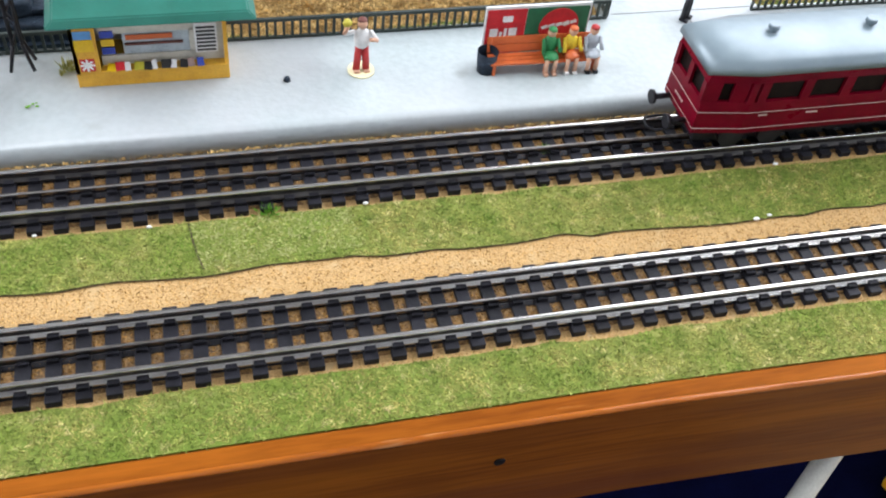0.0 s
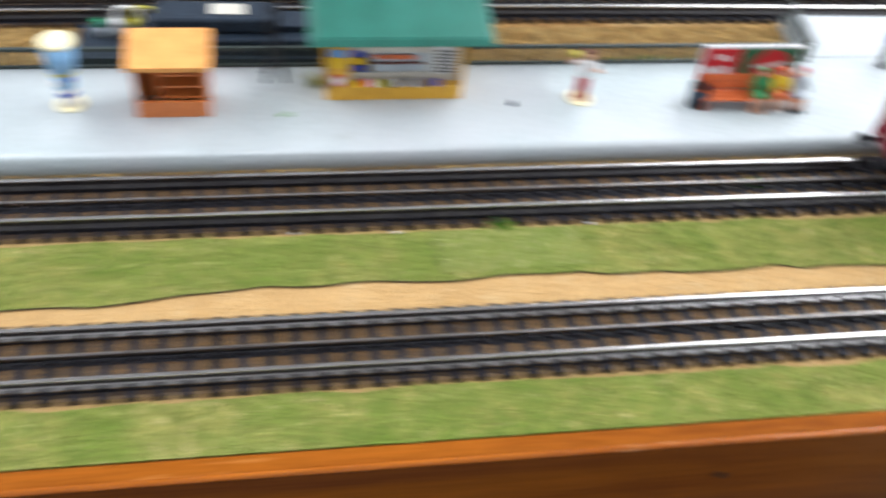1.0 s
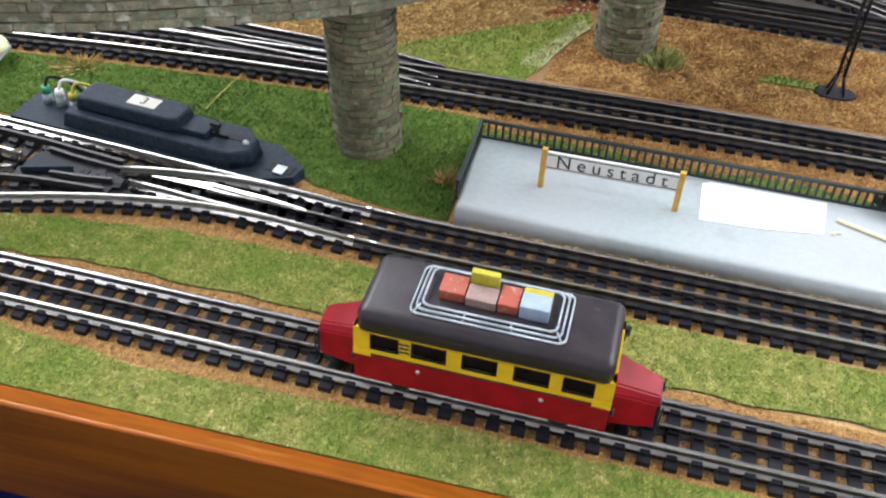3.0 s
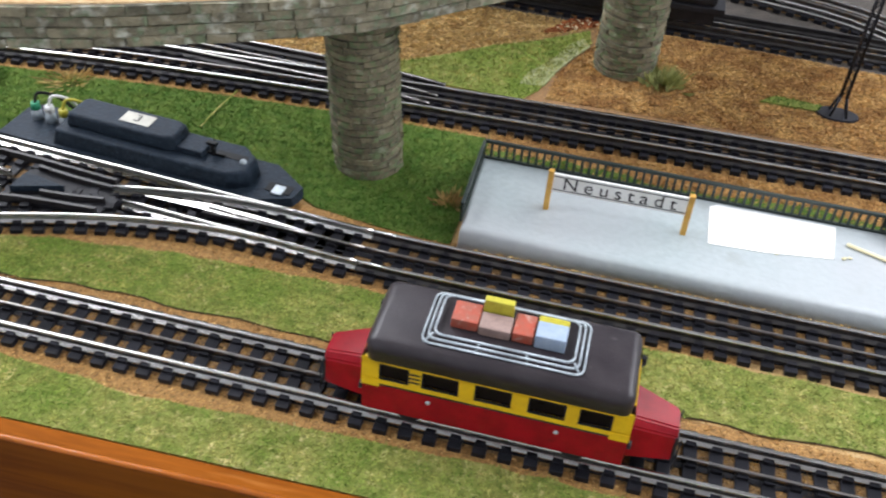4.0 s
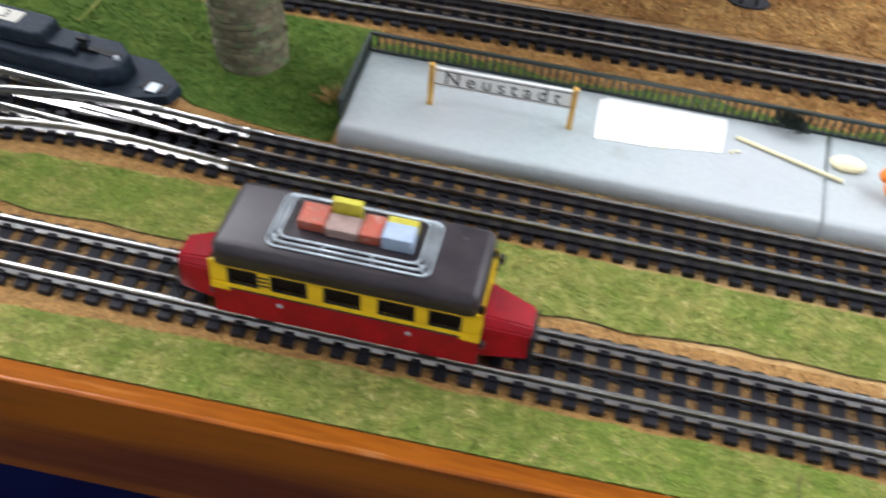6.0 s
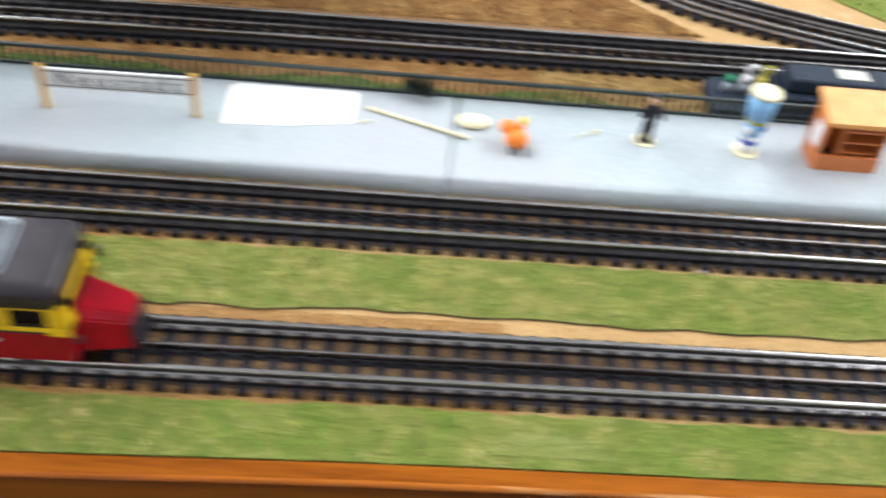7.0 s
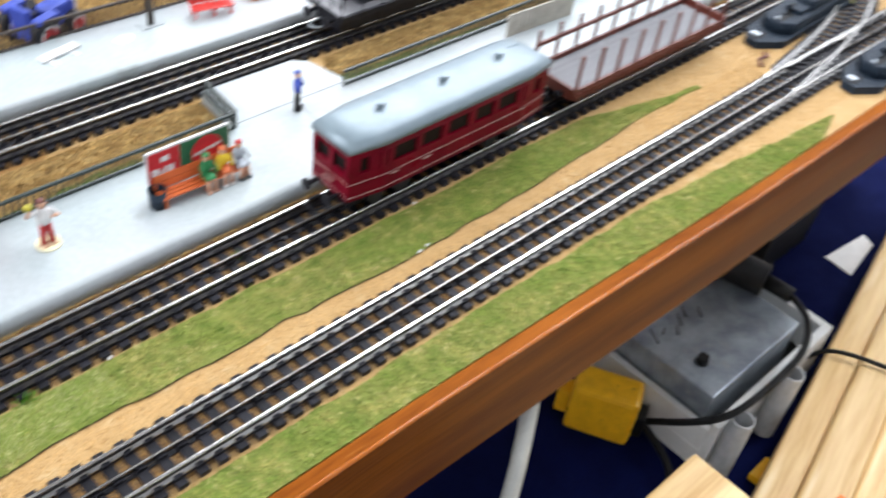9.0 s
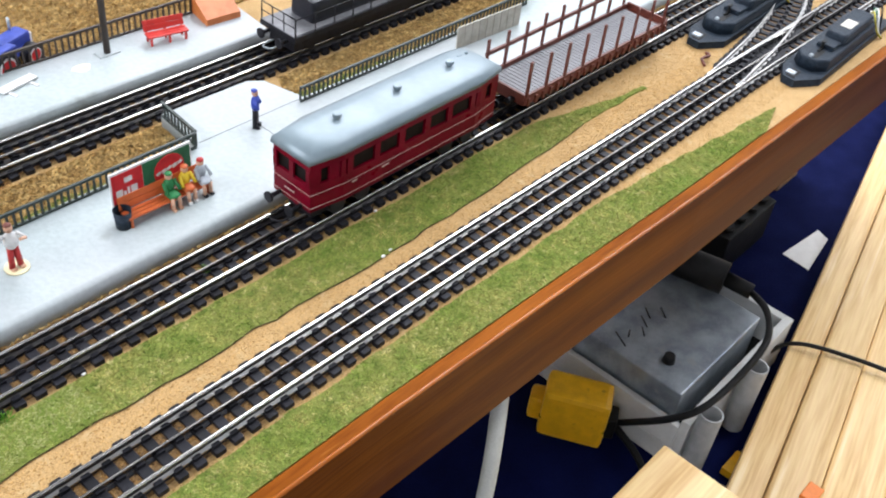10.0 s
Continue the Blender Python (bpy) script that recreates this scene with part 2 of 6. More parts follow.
M_CARC = pmat("pale_car_paint", (0.68, 0.66, 0.38), (0.62, 0.6, 0.34), 0.6, 0.3)
M_BROWN = pmat("brown_wagon", (0.13, 0.030, 0.018), (0.09, 0.02, 0.013), 0.5, 0.5)
M_DECKG = pmat("grey_deck", (0.17, 0.17, 0.18), (0.12, 0.12, 0.13), 0.4, 0.5)
M_CLOTH = pmat("blue_cloth", (0.003, 0.006, 0.045), (0.002, 0.004, 0.03), 3.0, 0.9, bump=0.4, fine=0.2, spec=0.05)
M_HALL = pmat("hall_floor", (0.2, 0.2, 0.2))
M_WALLP = pmat("hall_wall", (0.58, 0.59, 0.60))
M_ZINC = pmat("galvanised_box", (0.40, 0.45, 0.49), (0.17, 0.20, 0.24), 2.5, 0.4, 0.5, bump=0.2, c3=(0.34, 0.36, 0.38), spots=0.6)
M_TRAY = pmat("pale_grey_tray", (0.72, 0.72, 0.69), (0.64, 0.64, 0.61), 2.0, 0.5)
M_PLUG = pmat("yellow_plug", (0.88, 0.46, 0.015), (0.72, 0.36, 0.012), 1.0, 0.35, c3=(0.4, 0.2, 0.02), spots=0.68)
M_RUBBER = pmat("black_rubber", (0.008, 0.008, 0.008), (0.014, 0.014, 0.014), 1.0, 0.5, spec=0.15)
M_TIMBER = pmat("pale_timber", (0.82, 0.56, 0.26), (0.60, 0.34, 0.115), 1.3, 0.45, bump=0.1, fine=0.2, stretch=(0.05, 1, 1), rnd=0.14, c3=(0.90, 0.70, 0.40), spots=0.6, grain=0.15)
M_HOARD = pmat("weathered_board", (0.44, 0.42, 0.36), (0.33, 0.31, 0.26), 0.6, 0.7)
M_TUBE = pmat("grey_plastic_tube", (0.45, 0.46, 0.46), (0.36, 0.37, 0.37), 1.0, 0.5)
M_WCABLE = pmat("white_cable", (0.52, 0.52, 0.47), (0.44, 0.44, 0.4), 1.0, 0.5)
M_WIREG = pmat("green_wire", (0.02, 0.25, 0.12))
M_LEAF = pmat("bright_leaf", (0.16, 0.38, 0.03), (0.1, 0.28, 0.02), 0.2, 0.7)
M_BULB = bpy.data.materials.new("clear_glass")
M_BULB.use_nodes = True
M_BULB.node_tree.nodes["Principled BSDF"].inputs["Transmission Weight"].default_value = 0.9
M_BULB.node_tree.nodes["Principled BSDF"].inputs["Roughness"].default_value = 0.05
M_BULB.node_tree.nodes["Principled BSDF"].inputs["Base Color"].default_value = (0.8, 0.85, 0.7, 1)
M_LOCO = pmat("soot_black_paint", (0.010, 0.011, 0.016), (0.022, 0.024, 0.032), 0.8, 0.35, spec=0.3, c3=(0.05, 0.05, 0.055), spots=0.68)
M_JOINTG = pmat("grey_joint", (0.19, 0.20, 0.19), (0.14, 0.15, 0.14), 0.4, 0.8)
M_DARKLINE = pmat("dark_mat_edge", (0.075, 0.05, 0.022), (0.04, 0.028, 0.014), 0.3, 0.9)
M_BOARD = pmat("plywood", (0.3, 0.2, 0.1))

# ---- mesh helpers (all lengths in cm) ----


def box(bm, x0, x1, y0, y1, z0, z1, bev=0.0, m=None, mi=0):
    mm = Matrix.Translation(((x0 + x1) / 2, (y0 + y1) / 2, (z0 + z1) / 2)) @ Matrix.Diagonal((abs(x1 - x0), abs(y1 - y0), abs(z1 - z0), 1))
    r = bmesh.ops.create_cube(bm, size=1, matrix=(m @ mm) if m else mm)
    vs = r["verts"]
    fs = {f for v in vs for f in v.link_faces}
    for f in fs:
        f.material_index = mi
    if bev:
        bmesh.ops.bevel(bm, geom=list({e for v in vs for e in v.link_edges}), offset=bev, segments=2, profile=0.6, affect="EDGES", material=mi)


def cyl(bm, x, y, z0, z1, r0, r1=None, seg=16, m=None, mi=0):
    r1 = r0 if r1 is None else r1
    mm = Matrix.Translation((x, y, (z0 + z1) / 2))
    r = bmesh.ops.create_cone(bm, cap_ends=True, segments=seg, radius1=max(r0, 1e-4), radius2=max(r1, 1e-4), depth=z1 - z0, matrix=(m @ mm) if m else mm)
    for f in {f for v in r["verts"] for f in v.link_faces}:
        f.material_index = mi
        f.smooth = len(f.verts) == 4


def rod(bm, a, b, r, seg=8, mi=0):
    a, b = Vector(a), Vector(b)
    d = b - a
    m = Matrix.Translation((a + b) / 2) @ d.to_track_quat("Z", "Y").to_matrix().to_4x4()
    q = bmesh.ops.create_cone(bm, cap_ends=True, segments=seg, radius1=r, radius2=r, depth=d.length, matrix=m)
    for f in {f for v in q["verts"] for f in v.link_faces}:
        f.material_index = mi
        f.smooth = len(f.verts) == 4


def ball(bm, x, y, z, r, sx=1, sy=1, sz=1, seg=10, mi=0):
    q = bmesh.ops.create_uvsphere(bm, u_segments=seg, v_segments=max(6, seg // 2 + 2), radius=r, matrix=Matrix.Translation((x, y, z)) @ Matrix.Diagonal((sx, sy, sz, 1)))
    for f in {f for v in q["verts"] for f in v.link_faces}:
        f.material_index = mi
        f.smooth = True


def smooth_line(pts, n=8):
    out = []
    for i in range(len(pts) - 1):
        p0, p1, p2, p3 = (Vector(pts[max(0, min(len(pts) - 1, i + k))]) for k in (-1, 0, 1, 2))
        for j in range(n):
            t = j / n
            out.append(0.5 * (2 * p1 + (p2 - p0) * t + (2 * p0 - 5 * p1 + 4 * p2 - p3) * t * t + (3 * p1 - p0 - 3 * p2 + p3) * t ** 3))
    out.append(Vector(pts[-1]))
    return out


def tube(bm, pts, r, seg=8, n=8):
    pts = smooth_line(pts, n)
    rings = []
    for i, p in enumerate(pts):
        d = (pts[min(i + 1, len(pts) - 1)] - pts[max(i - 1, 0)]).normalized()
        q = d.to_track_quat("Z", "Y")
        rings.append([bm.verts.new(p + q @ Vector((r * math.cos(a), r * math.sin(a), 0))) for a in (2 * math.pi * k / seg for k in range(seg))])
    for a, b in zip(rings, rings[1:]):
        for k in range(seg):
            f = bm.faces.new((a[k], a[(k + 1) % seg], b[(k + 1) % seg], b[k]))
            f.smooth = True
    bm.faces.new(rings[0][::-1]), bm.faces.new(rings[-1])


def sweep(bm, path, prof, mi=0, smooth=False):
    """A closed profile of (across, up) drawn along a flat path of (x, y)."""
    rings = []
    for i, p in enumerate(path):
        a, b = Vector(path[max(i - 1, 0)]), Vector(path[min(i + 1, len(path) - 1)])
        d = (b - a).normalized()
        nrm = Vector((-d.y, d.x))
        rings.append([bm.verts.new((p[0] + nrm.x * u, p[1] + nrm.y * u, z)) for u, z in prof])
    k = len(prof)
    for a, b in zip(rings, rings[1:]):
        for j in range(k):
            f = bm.faces.new((a[j], b[j], b[(j + 1) % k], a[(j + 1) % k]))
            f.material_index, f.smooth = mi, smooth and j < k - 1
    bm.faces.new(rings[0]).material_index = mi
    bm.faces.new(rings[-1][::-1]).material_index = mi


def prism(bm, outline, z0, z1, shrink=0.0, mi=0):
    """An outline of (x, y) raised from z0 to z1, the top drawn in by shrink."""
    c = sum((Vector(p) for p in outline), Vector((0, 0))) / len(outline)
    lo = [bm.verts.new((x, y, z0)) for x, y in outline]
    hi = []
    for x, y in outline:
        d = Vector((x, y)) - c
        q = c + d * (1 - shrink / max(d.length, 1e-6))
        hi.append(bm.verts.new((q.x, q.y, z1)))
    n = len(lo)
    fs = [bm.faces.new((lo[i], lo[(i + 1) % n], hi[(i + 1) % n], hi[i])) for i in range(n)]
    fs += [bm.faces.new(lo[::-1]), bm.faces.new(hi)]
    for f in fs:
        f.material_index = mi


def part(name, bm, material, parent=None, label=""):
    bmesh.ops.recalc_face_normals(bm, faces=bm.faces)
    bmesh.ops.scale(bm, vec=(CM, CM, CM), verts=bm.verts)
    me = bpy.data.meshes.new(name)
    bm.to_mesh(me)
    bm.free()
    for m in material if isinstance(material, (list, tuple)) else (material,):
        me.materials.append(m)
    ob = new(name, me)
    ob.parent = parent
    if label:
        tagged(ob, label)
    return ob


def bx(name, material, parent, *b, bev=0.0, label=""):
    bm = bmesh.new()
    box(bm, *b, bev=bev)
    return part(name, bm, material, parent, label)


def again(ob, x, y, z, rz=0.0, parent=None):
    """Another object on the same mesh, at cm."""
    o = bpy.data.objects.new(ob.name.split(".")[0], ob.data)
    scene.collection.objects.link(o)
    o.parent = parent or ob.parent
    o.matrix_basis = pose(x * CM, y * CM, z * CM, 0, 0, rz)
    return o


def thing(name, label, category, x=0.0, y=0.0, z=0.0, rz=0.0, group="", kind=""):
    e = new(name)
    e.empty_display_size = 0.01
    e.matrix_basis = pose(x * CM, y * CM, z * CM, 0, 0, rz)
    return tagged(e, label, category, group, kind)


def raw(name, verts, faces, material, parent=None):
    me = bpy.data.meshes.new(name)
    me.from_pydata(verts, [], faces)
    me.materials.append(material)
    ob = new(name, me)
    ob.parent = parent
    return ob


def inside(px, py, poly):
    poly = np.asarray(poly)
    x0, y0 = poly[:, 0], poly[:, 1]
    x1, y1 = np.roll(x0, -1), np.roll(y0, -1)
    px, py = px[:, None], py[:, None]
    hit = ((y0 > py) != (y1 > py)) & (px < (x1 - x0) * (py - y0) / (y1 - y0 + 1e-12) + x0)
    return hit.sum(1) % 2 == 1


def scatter(poly, per_cm2, rng):
    poly = np.asarray(poly)
    lo, hi = poly.min(0), poly.max(0)
    n = int((hi - lo).prod() * per_cm2)
    p = lo + rng.random((n, 2)) * (hi - lo)
    return p[inside(p[:, 0], p[:, 1], poly)]


def fibres(name, poly, per_cm2, z, height, material, label, seed, spread=0.09, category="grass", wide=0.022):
    """A field of short fibres, three-cornered, standing at all angles."""
    rng = np.random.default_rng(seed)
    p = scatter(poly, per_cm2, rng)
    n = len(p)
    a, h = rng.random(n) * 6.283, height * (0.4 + 0.9 * rng.random(n))
    w = wide * (0.6 + 0.8 * rng.random(n))
    lean, la = spread * (0.3 + 1.2 * rng.random(n)), rng.random(n) * 6.283
    v = np.zeros((n, 3, 3))
    v[:, 0] = np.stack([p[:, 0] - w * np.cos(a), p[:, 1] - w * np.sin(a), np.full(n, z)], 1)
    v[:, 1] = np.stack([p[:, 0] + w * np.cos(a), p[:, 1] + w * np.sin(a), np.full(n, z)], 1)
    v[:, 2] = np.stack([p[:, 0] + lean * np.cos(la), p[:, 1] + lean * np.sin(la), z + h], 1)
    ob = raw(name, (v.reshape(-1, 3) * CM).tolist(), np.arange(3 * n).reshape(-1, 3).tolist(), material)
    return tagged(ob, label, category, "", "stuff")


def litter(name, poly, per_cm2, z, length, material, label, seed, category="straw"):
    """Short flat stalks lying about at all angles."""
    rng = np.random.default_rng(seed)
    p = scatter(poly, per_cm2, rng)
    n = len(p)
    a, l = rng.random(n) * 6.283, length * (0.4 + 0.8 * rng.random(n))
    w = (0.05 + 0.06 * rng.random(n)) * length
    zz, tilt = z + 0.07 * rng.random(n), 0.07 * (rng.random(n) - 0.5)
    c, s = np.cos(a), np.sin(a)
    v = np.stack([np.stack([p[:, 0] + i * l / 2 * c - j * w * s, p[:, 1] + i * l / 2 * s + j * w * c, zz + i * tilt + 0.02 * j], 1) for i, j in ((-1, -1), (1, -1), (1, 1), (-1, 1))], 1)
    ob = raw(name, (v.reshape(-1, 3) * CM).tolist(), np.arange(4 * n).reshape(-1, 4).tolist(), material)
    return tagged(ob, label, category, "", "stuff")


def grains(name, poly, per_cm2, z, size, material, label, seed):
    """Loose grains: small tumbled five-faced stones."""
    rng = np.random.default_rng(seed)
    p = scatter(poly, per_cm2, rng)
    n = len(p)
    base = np.array([[1, 0, -0.3], [-0.5, 0.87, -0.3], [-0.5, -0.87, -0.3], [0.1, 0, 0.4]])
    s = size * (0.5 + rng.random((n, 1, 3)))
    a = rng.random(n) * 6.283
    v = base[None] * s
    c, d = np.cos(a)[:, None], np.sin(a)[:, None]
    x, y = v[:, :, 0] * c - v[:, :, 1] * d, v[:, :, 0] * d + v[:, :, 1] * c
    v = np.stack([x + p[:, :1], y + p[:, 1:], v[:, :, 2] + z + 0.3 * size], 2)
    f = np.array([[0, 1, 3], [1, 2, 3], [2, 0, 3], [2, 1, 0]])
    faces = (f[None] + 4 * np.arange(n)[:, None, None]).reshape(-1, 3)
    ob = raw(name, (v.reshape(-1, 3) * CM).tolist(), faces.tolist(), material)
    return tagged(ob, label, "gravel", "", "stuff")

# ---- structure: hall, shelf, layout board ----
# unseen shell added round the layout; pale walls and ceiling bounce fill light
hall = bx("floor", M_HALL, None, -245, 350, -140, 275, -90, -86)
tagged(hall, "dark hall floor far below the layout", "floor", "", "structure")
for nm, b in (("wall_north", (-245, 350, 275, 285, -90, 215)), ("wall_south", (-245, 350, -150, -140, -90, 215)), ("wall_east", (350, 360, -140, 275, -90, 215)), ("wall_west", (-255, -245, -140, 275, -90, 215))):
    tagged(bx(nm, M_WALLP, None, *b), "plain pale hall wall, unseen, added to bounce light", "wall", "", "structure")
tagged(bx("ceiling", M_WALLP, None, -245, 350, -140, 275, 215, 225), "plain pale hall ceiling, unseen, added to bounce light", "ceiling", "", "structure")
shelf = bx("lower_shelf", M_CLOTH, None, -70, 190, -60, 70, -41, -38)
tagged(shelf, "deep blue cloth covering the shelf below the layout", "cloth", "", "structure")
bx("plinth", M_HALL, shelf, -66, 186, -20, 66, -86, -41)


def lerp_line(pts):
    def f(x):
        for (a, b), (c, d) in zip(pts, pts[1:]):
            if a <= x <= c:
                return b + (d - b) * (x - a) / (c - a)
        return pts[0][1] if x < pts[0][0] else pts[-1][1]
    return f


# inner edge of the wooden rim, not quite straight
rim_line = lerp_line([(-60, -4.35), (-21, -3.72), (-8, -3.4), (5, -3.14), (23, -3.1), (40, -3.12), (50, -3.35), (60, -3.65), (75, -3.8), (130, -4.4)])
bm = bmesh.new()
prism(bm, [(x, rim_line(x) + 0.03) for x in range(-60, 131, 5)] + [(130, 75), (-60, 75)], -1.2, 0)
ground = part("ground", bm, M_GRAVEL)
tagged(ground, "ochre sand and fine gravel on the layout board", "ground", "", "structure")
bx("board", M_BOARD, ground, -60, 130, -2.8, 75, -4.3, -1.25)
for x in (-55, 120):
    bx("support", M_BOARD, ground, x, x + 5, 10, 15, -38, -4.3)

bm = bmesh.new()
path = [(x, rim_line(x) - 0.33) for x in range(-60, 131, 4)]
sweep(bm, path, [(-0.32, -4.6), (0.33, -4.6), (0.33, -0.02), (0.28, 0.05), (-0.22, 0.07), (-0.30, 0.0)])
fascia = part("fascia", bm, M_WOOD)
tagged(fascia, "red-brown lacquered wooden edge board along the layout", "edge board", "", "structure")
bm = bmesh.new()
sweep(bm, path, [(-0.33, -0.03), (-0.30, 0.06), (-0.2, 0.1), (0.26, 0.085), (0.33, 0.012)])
part("edge_strip", bm, M_EDGE, fascia, "orange lacquer on the upper edge, highlights painted as pale flecks")
bm = bmesh.new()
sweep(bm, path, [(-0.34, -0.05), (-0.36, 0.0), (-0.355, 0.05), (-0.32, 0.095), (-0.27, 0.11), (-0.22, 0.105), (-0.22, 0.0)], smooth=True)
part("lip", bm, M_LIP, fascia, "glossy rounded lip along the front edge")
bm = bmesh.new()
cyl(bm, 0, 0, -0.012, 0.012, 0.16, seg=10, m=pose(35.6, rim_line(35.6) - 0.66, -1.7, 90, 0, 0))
part("knot", bm, M_RUBBER, fascia, "dark knot in the wood")

# ---- grass mats ----
RNG = random.Random(4)


def wavy(x0, x1, f, amp, seed):
    r = random.Random(seed)
    n = max(3, int(abs(x1 - x0) / 0.8))
    out = []
    for i in range(n + 1):
        x = x0 + (x1 - x0) * i / n
        out.append((x, f(x) + amp * (r.random() - 0.5)))
    return out


def mat_field(outline, label, seed, blade=M_BLADE, base=M_GRASS, density=430, height=0.06, thick=0.07):
    bm = bmesh.new()
    prism(bm, outline, 0.004, thick)
    ob = part("grass_mat", bm, base)
    tagged(ob, label, "grass mat", "", "structure")
    fibres("grass", outline, density, thick, height, blade, label, seed, 0.11, "grass", 0.023)
    return ob


lower = lerp_line([(-34, 1.35), (-24.5, 1.4), (-20.8, 1.8), (-16.8, 1.8), (-13, 1.8), (-6, 1.85), (1, 1.9), (3.4, 2.05), (12, 2.0), (18.5, 2.0), (23.2, 2.5), (28, 2.4), (32, 2.5), (36, 2.3), (39, 2.4), (44, 2.1), (46, 2.2), (52, 2.3), (58, 2.65), (61, 2.75), (66, 2.7)])
upper = lerp_line([(-34, 2.0), (-25.6, 3.0), (-22.8, 3.6), (-18.9, 4.1), (-14.9, 4.3), (-11.4, 4.3), (-7, 4.4), (58, 4.4), (62, 3.4), (66, 2.75)])
mid = wavy(-33, 65.5, lower, 0.16, 1) + wavy(65.5, -33, upper, 0.14, 2)
mat_field(mid, "yellow-green grass mat between the two front tracks", 11)
bm = bmesh.new()
tube(bm, [(x, y - 0.02, 0.045) for x, y in wavy(-33, 60, lower, 0.16, 1)], 0.016, 5, 2)
tagged(part("mat_edge", bm, M_DARKLINE), "thin dark line along the grass mat edge on sand", "mat edge", "", "structure")
front_hi = lerp_line([(-34, -1.4), (-22.5, -1.4), (-19.6, -1.75), (-17, -1.95), (-14, -1.8), (-10, -1.62), (-5, -1.5), (0, -1.45), (10, -1.42), (30, -1.42), (55, -1.55), (62, -2.1), (70, -2.9)])
front = [(x, rim_line(x) + 0.02) for x in range(-33, 71, 4)] + wavy(69.5, -33, front_hi, 0.16, 3)
mat_field([(28.5, 2.62), (33.2, 2.8), (32.8, 4.42), (28.2, 4.42)], "faded yellowish patch cut into the grass mat", 24, M_PALEB, M_GRASS, 220, 0.05, 0.085)
mat_field([(7.2, -2.75), (10.8, -2.8), (10.2, -2.1), (8.0, -2.0)], "faded yellowish patch on the front grass", 25, M_PALEB, M_GRASS, 220, 0.05, 0.085)
bm = bmesh.new()
tube(bm, [(28.2, 4.4, 0.075), (28.3, 3.5, 0.08), (28.5, 2.6, 0.075)], 0.025, 5, 2)
tagged(part("mat_seam", bm, M_DARKLINE), "dark cut seam across the grass mat", "mat seam", "", "structure")
bm = bmesh.new()
tube(bm, [(5.6, -1.7, 0.075), (5.5, -2.3, 0.08), (5.7, -3.0, 0.075)], 0.03, 5, 2)
tagged(part("mat_seam", bm, M_DARKLINE), "dark cut seam across the front grass", "mat seam", "", "structure")
bm = bmesh.new()
tube(bm, [(-20.6, 14.3, 0.17), (-20.8, 12.8, 0.17), (-20.9, 11.3, 0.17)], 0.03, 5, 2)
tagged(part("mat_seam", bm, M_BLADE), "pale cut seam across the green mat", "mat seam", "", "structure")
mat_field(front, "yellow-green grass mat beside the wooden edge", 12)
left_grass = [(-34, 8.6), (-16.5, 8.9), (-15.0, 8.0), (-13.5, 7.75), (-11.2, 7.5), (-9.9, 7.45), (-9.85, 14.4), (-13, 14.35), (-17, 14.2), (-24, 13.7), (-34, 12.6)]
mat_field(left_grass, "dark green grass round the viaduct pier", 13, M_BLADE_G, M_GRASSG, 330, 0.10)
strip = wavy(-9.9, 43.6, lambda x: 12.15, 0.05, 5) + wavy(43.6, -9.9, lambda x: (13.6 if x < 12 else 13.15) + 0.2 * math.sin(x * 0.7), 0.3, 6)
bm = bmesh.new()
prism(bm, [(-9.2, 17.7), (2, 18.0), (12, 18.2), (17.5, 18.4), (14.5, 21.6), (9.8, 25.6), (2, 26), (-8, 26.2), (-9.4, 22), (-8.2, 20)], 0.002, 0.022)
tagged(part("earth", bm, M_EARTH), "dark reddish-brown earth round the far pier", "earth", "", "structure")
mat_field(strip, "olive grass strip behind the platform fence", 14, M_BLADE_G, M_GRASSG, 160, 0.12)
patch = [(-14.8, 17.9), (-15.1, 19.1), (-12.9, 20.7), (-11.3, 22.1), (-9.4, 23.3), (-7.1, 25.2), (-6.9, 23.9), (-7.6, 22.2), (-8.2, 20.7), (-8.6, 18.9), (-9.2, 17.9)]
mat_field(patch, "pale green grass patch behind the far track", 15, M_BLADE, M_GRASS, 230, 0.11)
mat_field([(-6.92, 23.6), (-7.55, 22.2), (-8.1, 20.7), (-8.45, 19.3), (-9.5, 19.1), (-9.3, 20.2), (-8.5, 21.6), (-7.8, 23.6), (-7.3, 24.3)], "greyish glue-soaked edge of the grass patch", 26, M_PALEB, M_GLUE, 90, 0.06, 0.078)
litter("rubble", [(-9.3, 24.3), (-7.6, 27.0), (-6.6, 27.2), (-6.8, 25.8), (-8.4, 24.6)], 620, 0.02, 0.18, M_RUBBLE, "broken red brick rubble on the ground by the far pier", 28, "rubble")
litter("flakes", [(-9.0, 24.5), (-7.6, 27.0), (-6.6, 27.2), (-6.8, 25.8), (-8.2, 24.7)], 40, 0.03, 0.22, M_CREAM, "white paint flakes on the brick rubble", 29, "flakes")
mat_field([(0.9, 21.2), (1.6, 21.9), (3.6, 21.7), (3.4, 21.2)], "small green tuft strip on the sand", 16, M_BLADE_G, M_GRASS, 160, 0.14, 0.16)
mat_field([(24.2, 23.6), (26.8, 21.4), (31, 20.9), (36, 22), (35, 27), (26, 27)], "pale green grass corner between far tracks", 17, M_BLADE, M_GRASS, 60, 0.14)
mat_field([(49.6, 12.6), (60, 12.3), (60, 13.2), (50.2, 13.6)], "olive grass beside the platform fence", 18, M_BLADE_G, M_GRASS, 160, 0.12)
bm = bmesh.new()
prism(bm, [(-10, 13.0), (44, 12.9), (44, 15.6), (-10, 14.9)], 0.001, 0.010)
tagged(part("earth", bm, M_EARTH2), "brown earth between fence and far track", "earth", "", "structure")
